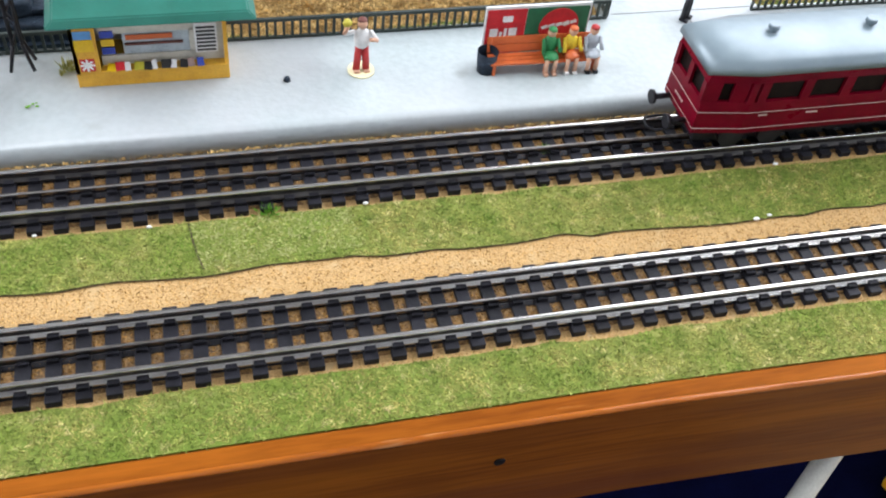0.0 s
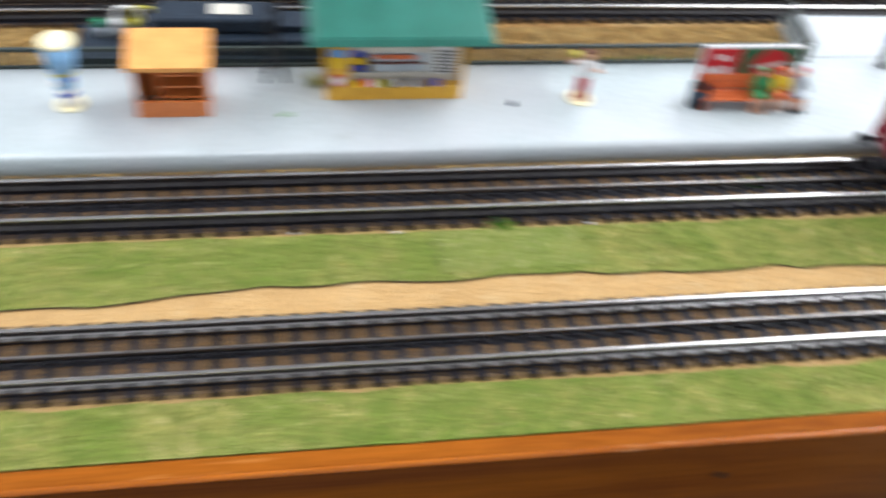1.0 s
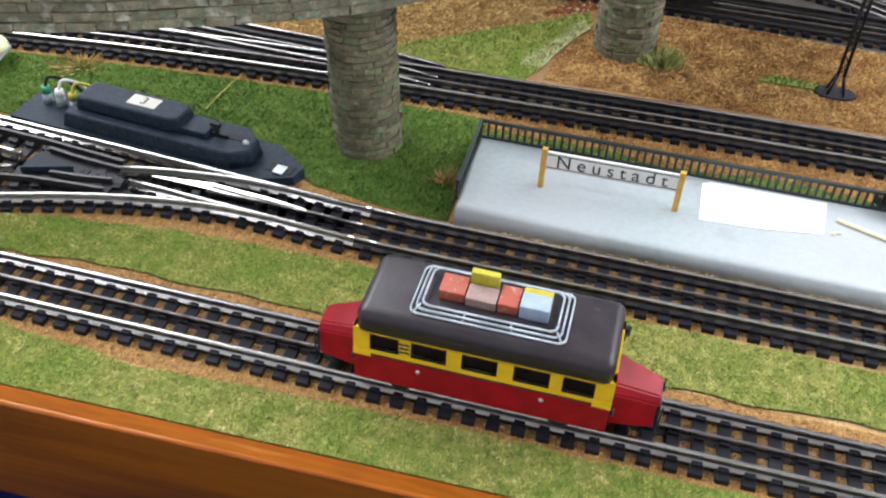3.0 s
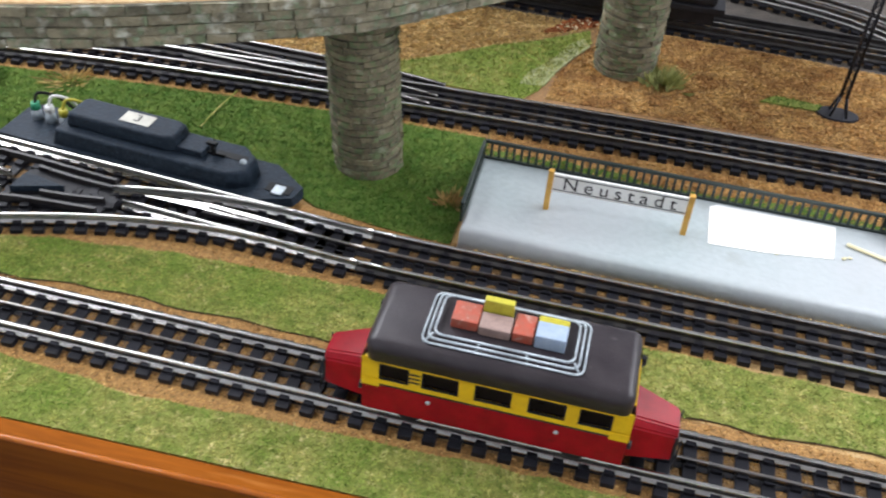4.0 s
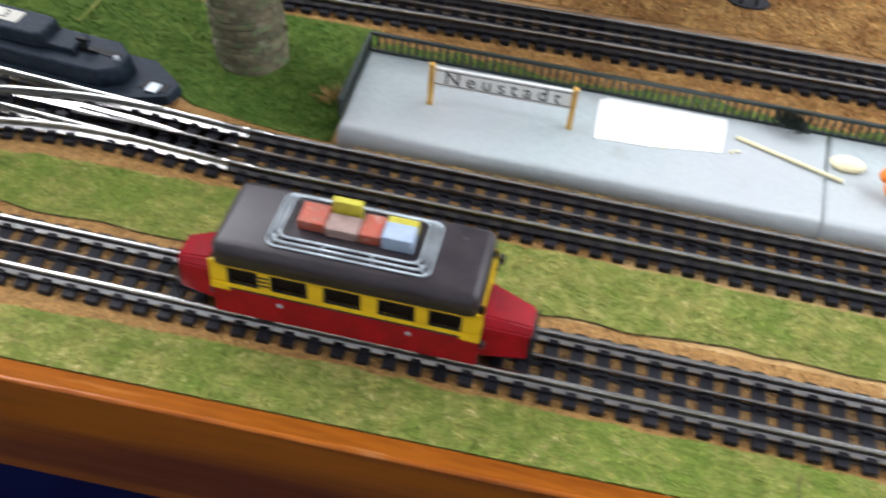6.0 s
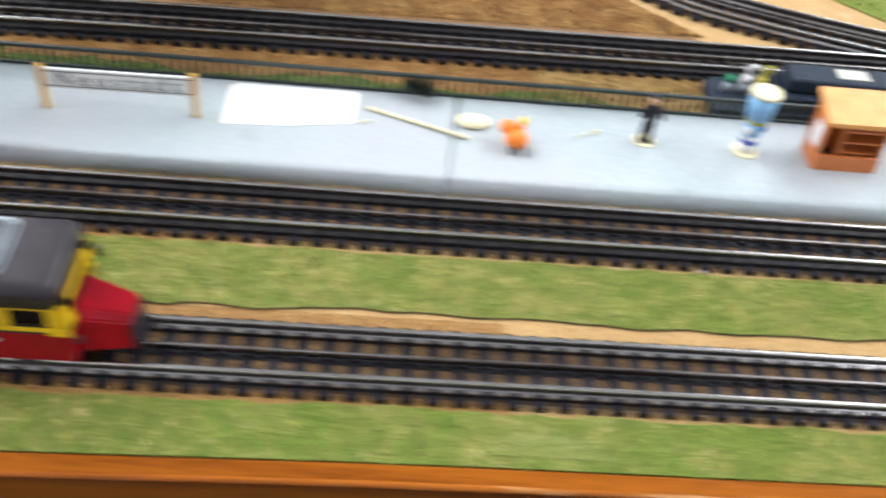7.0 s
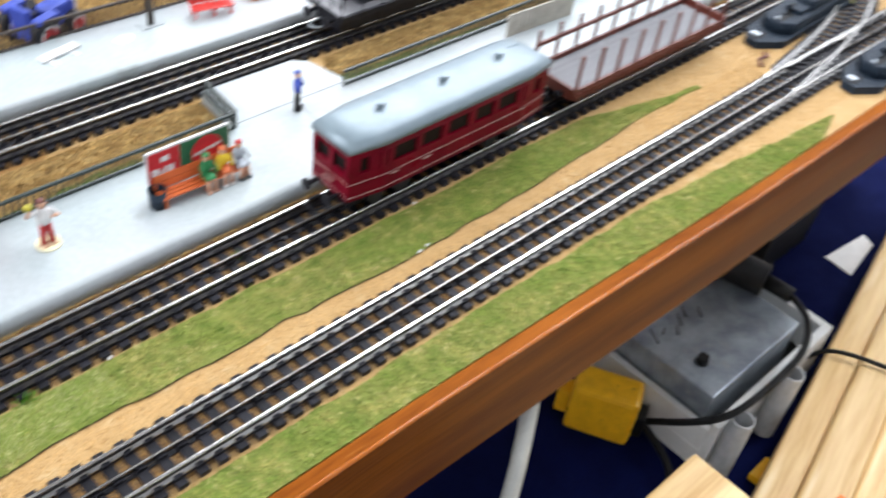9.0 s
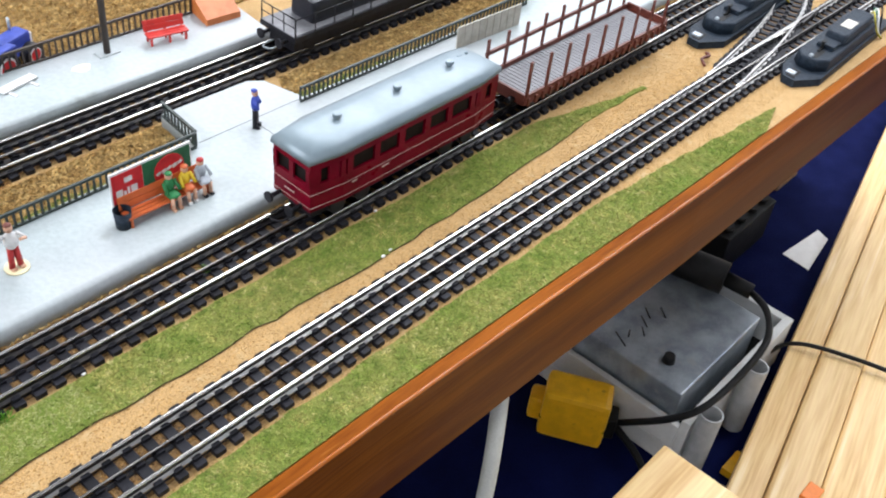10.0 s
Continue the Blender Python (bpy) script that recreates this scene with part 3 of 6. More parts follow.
litter("straw", [(-9.9, 13.2), (10, 13.0), (10, 15.2), (-9.9, 14.8)], 260, 0.01, 0.12, M_ESTRAW, "brown crumbs between the fence and the far track", 27)
litter("straw", [(10, 13.0), (44.2, 13.0), (44.2, 15.4), (10, 15.4)], 620, 0.01, 0.16, M_STRAW, "golden straw covering the strip before the far track", 19)
litter("straw", [(50, 13.2), (75, 12.8), (75, 15.3), (51, 15.3)], 560, 0.01, 0.16, M_STRAW, "golden straw beside the far track", 20)
litter("straw", [(-8.2, 18.3), (2, 18.55), (17.5, 18.9), (14.5, 21.6), (9.8, 25.6), (2, 26), (-6.8, 26.2), (-6.7, 23.9), (-7.4, 22.2), (-8.0, 20.6)], 760, 0.01, 0.14, M_ESTRAW, "reddish straw on the ground round the far pier", 21)
litter("straw", [(-30, 18), (-15.2, 18.4), (-15.2, 19.2), (-12.9, 20.9), (-11.3, 22.3), (-9.4, 23.5), (-7.2, 25.4), (-7.5, 26), (-30, 26)], 340, 0.0, 0.15, M_STRAW, "straw on the ground under the viaduct", 23)
litter("straw", [(34, 23.0), (62, 22.6), (62, 32), (34, 32)], 420, 0.0, 0.15, M_STRAW, "straw on the ground beyond the rear platform", 22)
grains("gravel", [(-33, 0.9), (70, 0.9), (70, 2.7), (-33, 2.4)], 170, 0.0, 0.03, M_STONES, "loose ochre grains beside the front track", 31)
grains("gravel", [(-33, -2.4), (72, -2.4), (72, -1.2), (-33, -1.2)], 110, 0.0, 0.032, M_STONES, "loose ochre grains along the front track", 32)
grains("gravel", [(-12, 7.1), (60, 7.1), (60, 7.75), (-12, 7.75)], 90, 0.012, 0.035, M_STONES, "ochre grains at the platform foot", 33)
grains("gravel", [(-33, -0.9), (70, -0.9), (70, 0.9), (-33, 0.9)], 110, 0.12, 0.055, M_STONESD, "ochre ballast between the sleepers", 34)
grains("gravel", [(-12, 5.0), (60, 5.0), (60, 6.7), (-12, 6.7)], 110, 0.12, 0.055, M_STONESD, "ochre ballast between the sleepers", 35)
grains("gravel", [(60, 1.3), (90, 1.3), (90, 4.6), (60, 4.6)], 90, 0.0, 0.035, M_STONES, "loose sand grains near the turnout", 36)
grains("gravel", [(-26, 14), (-6, 17), (-6, 26), (-26, 26)], 10, 0.0, 0.06, M_STONES, "loose sand grains under the viaduct", 37)

bm = bmesh.new()
prism(bm, [(-30, 25.9), (11.5, 25.7), (18, 29), (18, 42), (-30, 42)], 0.001, 0.018)
tagged(part("dark_ballast", bm, M_BALLASTD), "dark ballast under the rear tracks", "ballast", "", "structure")

bm = bmesh.new()
prism(bm, [(-12, 6.7), (92, 6.7), (92, 7.66), (-9.6, 7.6), (-12, 7.3)], 0.001, 0.016)
tagged(part("ballast_strip", bm, M_BALLAST), "dark ballast strip at the platform foot", "ballast", "", "structure")

# ---- tracks ----
PITCH = 0.7196
HEAD = [(-0.045, 0.49), (-0.062, 0.545), (-0.064, 0.575), (-0.05, 0.597), (-0.026, 0.607), (0.0, 0.61), (0.026, 0.607), (0.05, 0.597), (0.064, 0.575), (0.062, 0.545), (0.045, 0.49)]
WEB = [(-0.11, 0.25), (-0.11, 0.30), (-0.028, 0.33), (-0.028, 0.5), (0.028, 0.5), (0.028, 0.33), (0.11, 0.30), (0.11, 0.25)]
MIDR = [(-0.03, 0.28), (-0.045, 0.48), (-0.03, 0.508), (0.0, 0.52), (0.03, 0.508), (0.045, 0.48), (0.03, 0.28)]


def along(pts, step=0.25):
    d, out = 0.0, [Vector(pts[0])]
    for a, b in zip(pts, pts[1:]):
        a, b = Vector(a), Vector(b)
        n = max(1, int((b - a).length / step))
        out += [a.lerp(b, (i + 1) / n) for i in range(n)]
    return out


def offset(path, u):
    out = []
    for i, p in enumerate(path):
        d = (Vector(path[min(i + 1, len(path) - 1)]) - Vector(path[max(i - 1, 0)])).normalized()
        out.append((p[0] - d.y * u, p[1] + d.x * u))
    return out


def sleeper_mesh(half):
    bm = bmesh.new()
    box(bm, -0.2, 0.2, -half, half, 0.0, 0.22, bev=0.03)
    return bm


def chair_mesh(wide):
    bm = bmesh.new()
    box(bm, -0.15, 0.15, -wide, wide, 0.215, 0.345, bev=0.015)
    return bm


def railway(label, path, gauge=0.845, sleepers=True, half=1.29, phase=0.0, stuff=False, step=1.0, mid=True, side=M_RAILSIDE, gaps=None, head=M_RAIL, foot=None):
    tr = thing("railway_track", label, "track")
    path = along(path, step)
    runs = []
    for u in (-gauge, gauge):
        for x0, x1 in (gaps or {}).get(1 if u > 0 else -1, ((-999, 999),)):
            runs.append((u, [q for q in path if x0 <= q.x <= x1]))
    whole = path
    for u, path in runs:
        bm = bmesh.new()
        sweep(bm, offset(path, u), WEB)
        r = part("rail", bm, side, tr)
        bm = bmesh.new()
        sweep(bm, offset(path, u), HEAD, smooth=True)
        part("rail_head", bm, head, r, "worn nickel rail head, coloured dark where no lamp glints")
        bm = bmesh.new()
        for k in (-0.1, 0.1):
            lo, hi = (-0.05, 0.06) if k < 0 else (0.05, -0.06)
            sweep(bm, offset(path, u + k), [(lo, 0.25), (lo, 0.30), (hi, 0.37), (hi, 0.25)])
        part("rail_foot", bm, foot or head, r, "shiny rail foot, coloured dark where no glint shows")
    path = whole
    if mid:
        bm = bmesh.new()
        sweep(bm, path, MIDR, smooth=True)
        part("centre_rail", bm, M_RAILMID, tr, "dark tarnished centre rail")
    if sleepers:
        total = 0.0
        spots = []
        nxt = phase
        for a, b in zip(path, path[1:]):
            L = (b - a).length
            while nxt <= total + L:
                q = a.lerp(b, (nxt - total) / L)
                spots.append((q.x, q.y, math.degrees(math.atan2(b.y - a.y, b.x - a.x))))
                nxt += PITCH
            total += L
        rj = random.Random(len(spots))
        if stuff:
            first = part("sleeper", sleeper_mesh(half), M_SLEEPER, tr)
            first.matrix_basis = pose(spots[0][0] * CM, spots[0][1] * CM, 0, 0, 0, spots[0][2])
            for x, y, rz in spots[1:]:
                again(first, x, y, 0, rz + rj.uniform(-1, 1), tr)
        else:
            first = part("sleeper", sleeper_mesh(half), M_SLEEPER, tr)
            first.matrix_basis = pose(spots[0][0] * CM, spots[0][1] * CM, 0, 0, 0, spots[0][2])
            chairs = [(part("rail_chair", chair_mesh(w), M_SLEEPER, first), s) for w, s in ((0.22, -0.845), (0.12, 0.0), (0.22, 0.845))]
            for ob, s in chairs:
                ob.matrix_basis = pose(0, s * CM, 0)
            for x, y, rz in spots[1:]:
                one = again(first, x, y, 0, rz + rj.uniform(-0.8, 0.8), tr)
                for ob, s in chairs:
                    again(ob, 0, s, 0, 0, one)
        for u in (-gauge, 0.0, gauge):
            bm = bmesh.new()
            sweep(bm, offset(path, u), [(-0.13, 0.002), (-0.13, 0.15), (0.13, 0.15), (0.13, 0.002)])
            part("bed_strip", bm, M_SLEEPER, tr)
        bm = bmesh.new()
        sweep(bm, path, [(-1.05, 0.003), (-0.95, 0.125), (0.95, 0.125), (1.05, 0.003)])
        part("ballast_bed", bm, M_BALLAST, tr, "dark brown ballast between sleepers")
    return tr


railway("three-rail front track on black plastic sleepers", [(-34, 0), (71, 0), (92, -0.25)], phase=0.35)
B_MAIN = [(-34, 7.55), (-28.6, 7.0), (-22.6, 6.6), (-17, 6.2), (-12.5, 5.9), (-8.5, 5.84), (-4, 5.84), (0, 5.84)]
TURN = [tuple(p) for p in smooth_line(B_MAIN, 4)]
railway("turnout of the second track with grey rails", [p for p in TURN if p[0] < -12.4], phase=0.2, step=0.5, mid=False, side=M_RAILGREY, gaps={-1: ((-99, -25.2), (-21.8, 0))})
# dark foot colour, here and on the far tracks, leaves out the rail glint
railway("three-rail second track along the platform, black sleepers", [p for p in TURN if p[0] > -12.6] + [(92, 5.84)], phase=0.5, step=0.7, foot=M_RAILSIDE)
C_MAIN = [(-34, 14.1), (-29, 14.75), (-24.9, 15.2), (-17, 15.75), (-4, 16.3), (8, 16.55), (25, 16.85), (37, 16.95), (75, 16.6)]
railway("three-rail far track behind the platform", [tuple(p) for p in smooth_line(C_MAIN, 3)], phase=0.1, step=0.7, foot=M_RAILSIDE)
DIV_B = [(-13.0, 6.0), (-16, 6.1), (-18.5, 6.02), (-21.7, 5.45), (-25.3, 4.35), (-29, 2.9)]
railway("curved turnout branch joining the second track", [tuple(p) for p in smooth_line(DIV_B, 5)], step=0.5, phase=5.1, mid=False, side=M_RAILGREY, gaps={1: ((-99, -14.6),), -1: ((-99, -25.2), (-21.75, -15.2))})
C2 = [(-12.5, 16.25), (-16, 16.7), (-22.5, 16.9), (-30, 17.3)]
railway("turnout branch under the viaduct", [tuple(p) for p in smooth_line(C2, 4)], phase=1.0, step=0.6, stuff=True, head=M_RAILMID, foot=M_RAILSIDE)
# rear rails take the dark web colour because no lamp glints on them
railway("rear track beyond the far pier", [(-30, 27.6), (40, 27.4)], stuff=True, step=3, head=M_RAILSIDE)
E_LINE = [(-12, 35), (-1, 32.6), (5.7, 30.9), (11, 27.2), (16.5, 22.3), (20, 20.6), (25.4, 18.9), (31, 17.5)]
railway("curved branch running down to the far track", [tuple(p) for p in smooth_line(E_LINE, 4)], stuff=True, step=0.7)
DIV_A = [(68.5, 0.05), (72, 0.45), (76, 1.05), (80.5, 2.1), (85, 3.9), (90, 6.8)]
railway("curved turnout branch leaving the front track", [tuple(p) for p in smooth_line(DIV_A, 5)], phase=2.4, step=0.5, mid=False, side=M_RAILGREY)

# earth strips carrying the rear and branching tracks
C_LINE = [tuple(p) for p in smooth_line(C_MAIN, 3)]
for i, (ln, w) in enumerate((([p for p in C_LINE if p[0] < 40], 1.75), ([(-34, 0), (8, 0)], 1.85), (TURN, 1.8), ([tuple(p) for p in smooth_line(DIV_B, 5)], 2.0))):
    bm = bmesh.new()
    z = 0.012 + 0.011 * i
    sweep(bm, ln, [(-w, 0.0015), (-w + 0.15, z), (w - 0.15, z), (w, 0.0015)])
    tagged(part("earth", bm, M_EARTH2), "brown earth and fine gravel beside the sleepers", "earth", "", "structure")
    litter("gravel", offset(ln, -w) + offset(ln, w)[::-1], 70, 0.0, 0.1, M_ESTRAW, "brown crumbs beside the sleepers", 51, "gravel")

# debris swept against the platform foot
bm = bmesh.new()
sweep(bm, [(x, 7.5 + 0.0012 * x) for x in range(-9, 91, 3)], [(-0.5, 0.003), (-0.2, 0.12), (-0.02, 0.22), (0.06, 0.24), (0.06, 0.003)])
tagged(part("earth", bm, M_EARTH2), "brown debris heaped along the platform foot", "earth", "", "structure")
litter("straw", [(-9, 7.2), (90, 7.3), (90, 7.56), (-9, 7.45)], 330, 0.13, 0.16, M_STRAW, "golden straw along the platform foot", 52)

# turnout blades, frog and guard rails
tn = thing("turnout_parts", "bright turnout blades, frog and check rails", "turnout", group="")
for ln in ([p for p in TURN if -18.4 < p[0] < -12.4], [(-18.4, 5.98), (-16.5, 6.06), (-14.6, 6.0)]):
    bm = bmesh.new()
    sweep(bm, ln, MIDR, smooth=True)
    part("centre_rail", bm, M_RAILMID, tn, "dark tarnished centre rail")
for nm, pts, w, h, mt in (("check_rail", [(-28.2, 7.2), (-25.5, 7.05), (-24.0, 6.9), (-22.0, 6.7)], 0.06, 0.52, M_RAILSIDE), ("check_rail", [(-25.0, 6.65), (-23.6, 6.45), (-21.9, 6.32)], 0.06, 0.5, M_RAILSIDE),
                          ("check_rail", [(-27.5, 4.2), (-25.4, 4.7), (-24.2, 4.85), (-21.9, 5.0)], 0.06, 0.52, M_RAILSIDE), ("check_rail", [(-24.2, 5.35), (-23.0, 5.45), (-21.9, 5.62)], 0.06, 0.5, M_RAILSIDE)):
    bm = bmesh.new()
    sweep(bm, [tuple(p) for p in smooth_line(pts, 5)], [(-w, 0.25), (-w, h), (w, h), (w, 0.25)])
    part(nm, bm, mt, tn)
bm = bmesh.new()
prism(bm, [(-25.25, 5.15), (-25.15, 6.1), (-23.5, 5.75)], 0.23, 0.56)
part("frog", bm, M_ANTHR, tn, "dark plastic frog wedge")
bm = bmesh.new()
prism(bm, [(-25.3, 4.7), (-21.8, 4.85), (-21.6, 6.75), (-25.2, 7.1)], 0.22, 0.31)
part("frog_plate", bm, M_SLEEPER, tn)
bm = bmesh.new()
prism(bm, [(-20.7, 6.24), (-18.6, 6.16), (-16.2, 6.0), (-14.5, 6.1), (-16.2, 6.36), (-18.4, 6.52)], 0.25, 0.46)
part("blade_plate", bm, M_RAIL, tn, "wide bright contact plate")
tr_ = thing("turnout_parts", "bright turnout blades and dark frog on the branch", "turnout")
for nm, pts, w, h, mt in (("blade", [(70.5, 0.75), (74, 0.72), (78, 0.62)], 0.06, 0.6, M_RAIL), ("blade", [(71, -0.5), (75, 0.0), (79, 0.75)], 0.06, 0.6, M_RAIL), ("check_rail", [(79, 0.5), (84, 0.9)], 0.07, 0.52, M_RAILSIDE)):
    bm = bmesh.new()
    sweep(bm, [tuple(p) for p in smooth_line(pts, 5)], [(-w, 0.25), (-w, h), (w, h), (w, 0.25)])
    part(nm, bm, mt, tr_)

# ---- platforms ----


def rounded_slab(outline, z0, z1, r, batter=0.0):
    """A slab with a rounded top edge; the foot of its front face stands out by batter."""
    bm = bmesh.new()
    prism(bm, outline, z0, z1)
    front = min(y for _, y in outline) + 0.3
    for v in bm.verts:
        if v.co.z < z0 + 0.01 and v.co.y < front:
            v.co.y -= batter
    es = [e for e in bm.edges if all(v.co.z > z1 - 1e-4 for v in e.verts)]
    bmesh.ops.bevel(bm, geom=es, offset=r, segments=4, profile=0.5, affect="EDGES")
    for f in bm.faces:
        f.smooth = len(f.verts) == 4 and f.calc_area() < 60
    return bm


pf = thing("platform", "pale grey painted station platform beside the second track", "platform", kind="structure")
part("slab", rounded_slab([(-9.6, 7.55), (6.36, 7.5), (6.8, 12.1), (-9.75, 12.1)], 0.0, ZP, 0.16, 0.28), M_PLAT, pf)
part("slab", rounded_slab([(6.40, 7.5), (92, 7.62), (92, 12.1), (49.9, 12.1), (49.6, 14.6), (48.9, 15.1), (44.1, 15.2), (43.93, 12.1), (6.84, 12.1)], 0.0, ZP, 0.16, 0.28), M_PLAT, pf)
for x0, y0, x1, y1 in ((44.0, 12.22, 49.7, 12.27), (46.9, 7.9, 46.94, 12.2)):
    bx("joint", M_JOINTG, pf, x0, x1, y0, y1, ZP + 0.001, ZP + 0.006)
p2 = thing("platform", "pale grey rear platform behind the far track", "platform", kind="structure")
part("slab", rounded_slab([(33.5, 18.55), (53.0, 18.35), (53.4, 22.2), (33.5, 22.6)], 0.0, ZP, 0.15, 0.2), M_PLAT, p2)


def fence(label, x0, y0, x1, y1, z, material, h=0.82, pitch=0.285, group="platform fences"):
    L = math.hypot(x1 - x0, y1 - y0)
    f = thing("fence", label, "fence", x0, y0, z, math.degrees(math.atan2(y1 - y0, x1 - x0)), group)
    bx("top_rail", material, f, 0, L, -0.06, 0.06, h - 0.12, h)
    bx("bottom_rail", material, f, 0, L, -0.05, 0.05, 0.0, 0.1)
    pk = bx("picket", material, f, -0.045, 0.045, -0.035, 0.035, 0.1, h - 0.12)
    n = int(L / pitch)
    for i in range(1, n + 1):
        again(pk, i * pitch, 0, 0, 0, f)
    return f


fence("dark green picket fence along the platform back", -9.7, 12.0, 43.7, 12.02, ZP, M_FENCE)
fence("dark green picket fence across the platform end", -9.66, 7.9, -9.7, 11.9, ZP, M_FENCE)
fence("dark picket fence at the corner of the platform", 43.75, 12.1, 44.0, 14.9, ZP, M_FENCE)
fence("dark green picket fence behind the red railcar", 49.6, 12.0, 66.5, 11.85, ZP, M_FENCE)
fence("brown picket fence at the rear platform", 34, 22.55, 52.6, 22.0, ZP, M_FENCEB, 0.95, 0.33)

# ---- railbus ----


def wheelset(parent, xs, y, z, r, material=M_BLACK):
    bm = bmesh.new()
    cyl(bm, 0, 0, -0.14, 0.14, r, seg=20, m=pose(0, 0, 0, 90, 0, 0))
    cyl(bm, 0, 0, -0.2, -0.13, r * 1.12, seg=20, m=pose(0, 0, 0, 90, 0, 0))
    w = part("wheel", bm, material, parent)
    first = True
    for x in xs:
        for s in (-1, 1):
            if first:
                w.matrix_basis = pose(x * CM, s * y * CM, z * CM)
                first = False
            else:
                again(w, x, s * y, z, 0, parent)


def railbus(x, y):
    t = thing("railbus", "small red and yellow railbus with dark roof and luggage rack", "railbus", x, y, 0)
    L, W = 3.62, 1.2
    bm = bmesh.new()
    box(bm, -L, L, -W, W, 0.95, 2.08, bev=0.06)
    part("lower_body", bm, M_RED, t, "deep red enamel lower body")
    bm = bmesh.new()
    box(bm, -L - 0.01, L + 0.01, -W - 0.02, W + 0.02, 2.0, 2.06)
    part("waist_line", bm, M_BLACK, t, "black waist line")
    bm = bmesh.new()
    box(bm, -L + 0.12, L - 0.12, -W + 0.1, W - 0.1, 2.06, 3.1)
    part("interior", bm, M_GLASS, t, "dark interior behind the windows")
    # yellow window band from strips and pillars
    bm = bmesh.new()
    for s in (-1, 1):
        y0, y1 = s * (W - 0.07), s * (W + 0.01)
        box(bm, -L, L, min(y0, y1), max(y0, y1), 2.06, 2.26)
        box(bm, -L, L, min(y0, y1), max(y0, y1), 2.82, 3.0)
        for a, b in ((-L, -3.12), (-2.33, -1.95), (-0.98, -0.52), (0.44, 0.92), (1.88, 2.26), (3.1, L)):
            box(bm, a, b, min(y0, y1), max(y0, y1), 2.24, 2.84)
        x0, x1 = s * (L - 0.07), s * L
        for a, b in ((-W, -0.85), (0.85, W)):
            box(bm, min(x0, x1), max(x0, x1), a, b, 2.06, 3.0)
        box(bm, min(x0, x1), max(x0, x1), -W, W, 2.06, 2.2)
        box(bm, min(x0, x1), max(x0, x1), -W, W, 2.82, 3.0)
    for s in (-1, 1):
        for a, b in ((-L - 0.005, -3.12), (3.1, L + 0.005)):
            box(bm, a, b, min(s * 1.16, s * (W + 0.025)), max(s * 1.16, s * (W + 0.025)), 1.94, 2.2)
            box(bm, a if a < 0 else b - 0.1, a + 0.1 if a < 0 else b, -W, W, 1.94, 2.1)
    part("window_band", bm, M_YEL, t, "bright yellow window band, deeper at the corners")
    for s in (-1, 1):
        for a, b in ((-3.12, -2.33), (-1.95, -0.98), (-0.52, 0.44), (0.92, 1.88), (2.26, 3.1)):
            bm = bmesh.new()
            y0 = s * (W - 0.09)
            box(bm, a + 0.02, b - 0.02, y0 - 0.01, y0 + 0.01, 2.3, 2.8)
            part("window", bm, M_GLASS, t)
            bm = bmesh.new()
            for zz in (2.25, 2.81):
                box(bm, a, b, s * (W - 0.02) - 0.035, s * (W - 0.02) + 0.035, zz - 0.02, zz + 0.02)
            for xx in (a, b):
                box(bm, xx - 0.02, xx + 0.02, s * (W - 0.02) - 0.035, s * (W - 0.02) + 0.035, 2.25, 2.81)
            part("window_frame", bm, M_BLACK, t)
    # roof: a rounded shell
    bm = bmesh.new()
    box(bm, -L + 0.08, L - 0.08, -W - 0.1, W + 0.1, 2.98, 3.72)
    es = [e for e in bm.edges if max(v.co.z for v in e.verts) > 3.7 or abs(e.verts[0].co.z - e.verts[1].co.z) > 0.5]
    bmesh.ops.bevel(bm, geom=es, offset=0.3, segments=5, profile=0.5, affect="EDGES")
    for f in bm.faces:
        f.smooth = True
    part("roof", bm, M_ROOFB, t, "brown-black roof rounded at the edges with worn spots")
    # luggage rack: three stacked rails
    for k, (dx, dy, z) in enumerate(((2.12, 0.98, 3.76), (1.98, 0.87, 3.84), (1.84, 0.77, 3.93))):
        bm = bmesh.new()
        r = 0.22
        pts = []
        for cx, cy, a0 in ((dx - r, dy - r, 0), (-dx + r, dy - r, 90), (-dx + r, -dy + r, 180), (dx - r, -dy + r, 270)):
            pts += [(cx + r * math.cos(radians(a0 + q)), cy + r * math.sin(radians(a0 + q)), z) for q in (0, 30, 60, 90)]
        pts.append(pts[0])
        for a, b in zip(pts, pts[1:]):
            rod(bm, a, b, 0.035, 6)
        part("rack_rail", bm, M_GREYM, t, "pale grey luggage rail")
    bm = bmesh.new()
    for sx in (-2.1, -0.7, 0.7, 2.1):
        for sy in (-0.95, 0.95):
            rod(bm, (sx, sy, 3.6), (sx * 0.88, sy * 0.8, 3.95), 0.03, 6)
    part("rack_stay", bm, M_GREYM, t)
    bx("rack_floor", M_ROOFB, t, -1.75, 1.75, -0.68, 0.68, 3.66, 3.76)
    for nm, b, m in (("suitcase", (-1.5, -0.78, -0.25, 0.5, 3.76, 4.08), M_CASE_R), ("suitcase", (-0.75, 0.1, -0.32, 0.3, 3.76, 4.06), M_CASE_P), ("suitcase", (-0.75, 0.05, 0.34, 0.56, 3.76, 4.42), M_CASE_Y),
                     ("suitcase", (0.14, 0.7, -0.3, 0.5, 3.76, 4.08), M_CASE_R), ("suitcase", (0.74, 1.55, -0.35, 0.25, 3.76, 4.2), M_CASE_B), ("suitcase", (0.74, 1.55, 0.28, 0.55, 3.76, 4.12), M_CASE_Y)):
        bm = bmesh.new()
        box(bm, *b, bev=0.04)
        part(nm, bm, m, t, {M_CASE_R: "red suitcase with faded patches", M_CASE_P: "dusty pinkish suitcase", M_CASE_Y: "olive yellow case", M_CASE_B: "pale blue case"}[m])
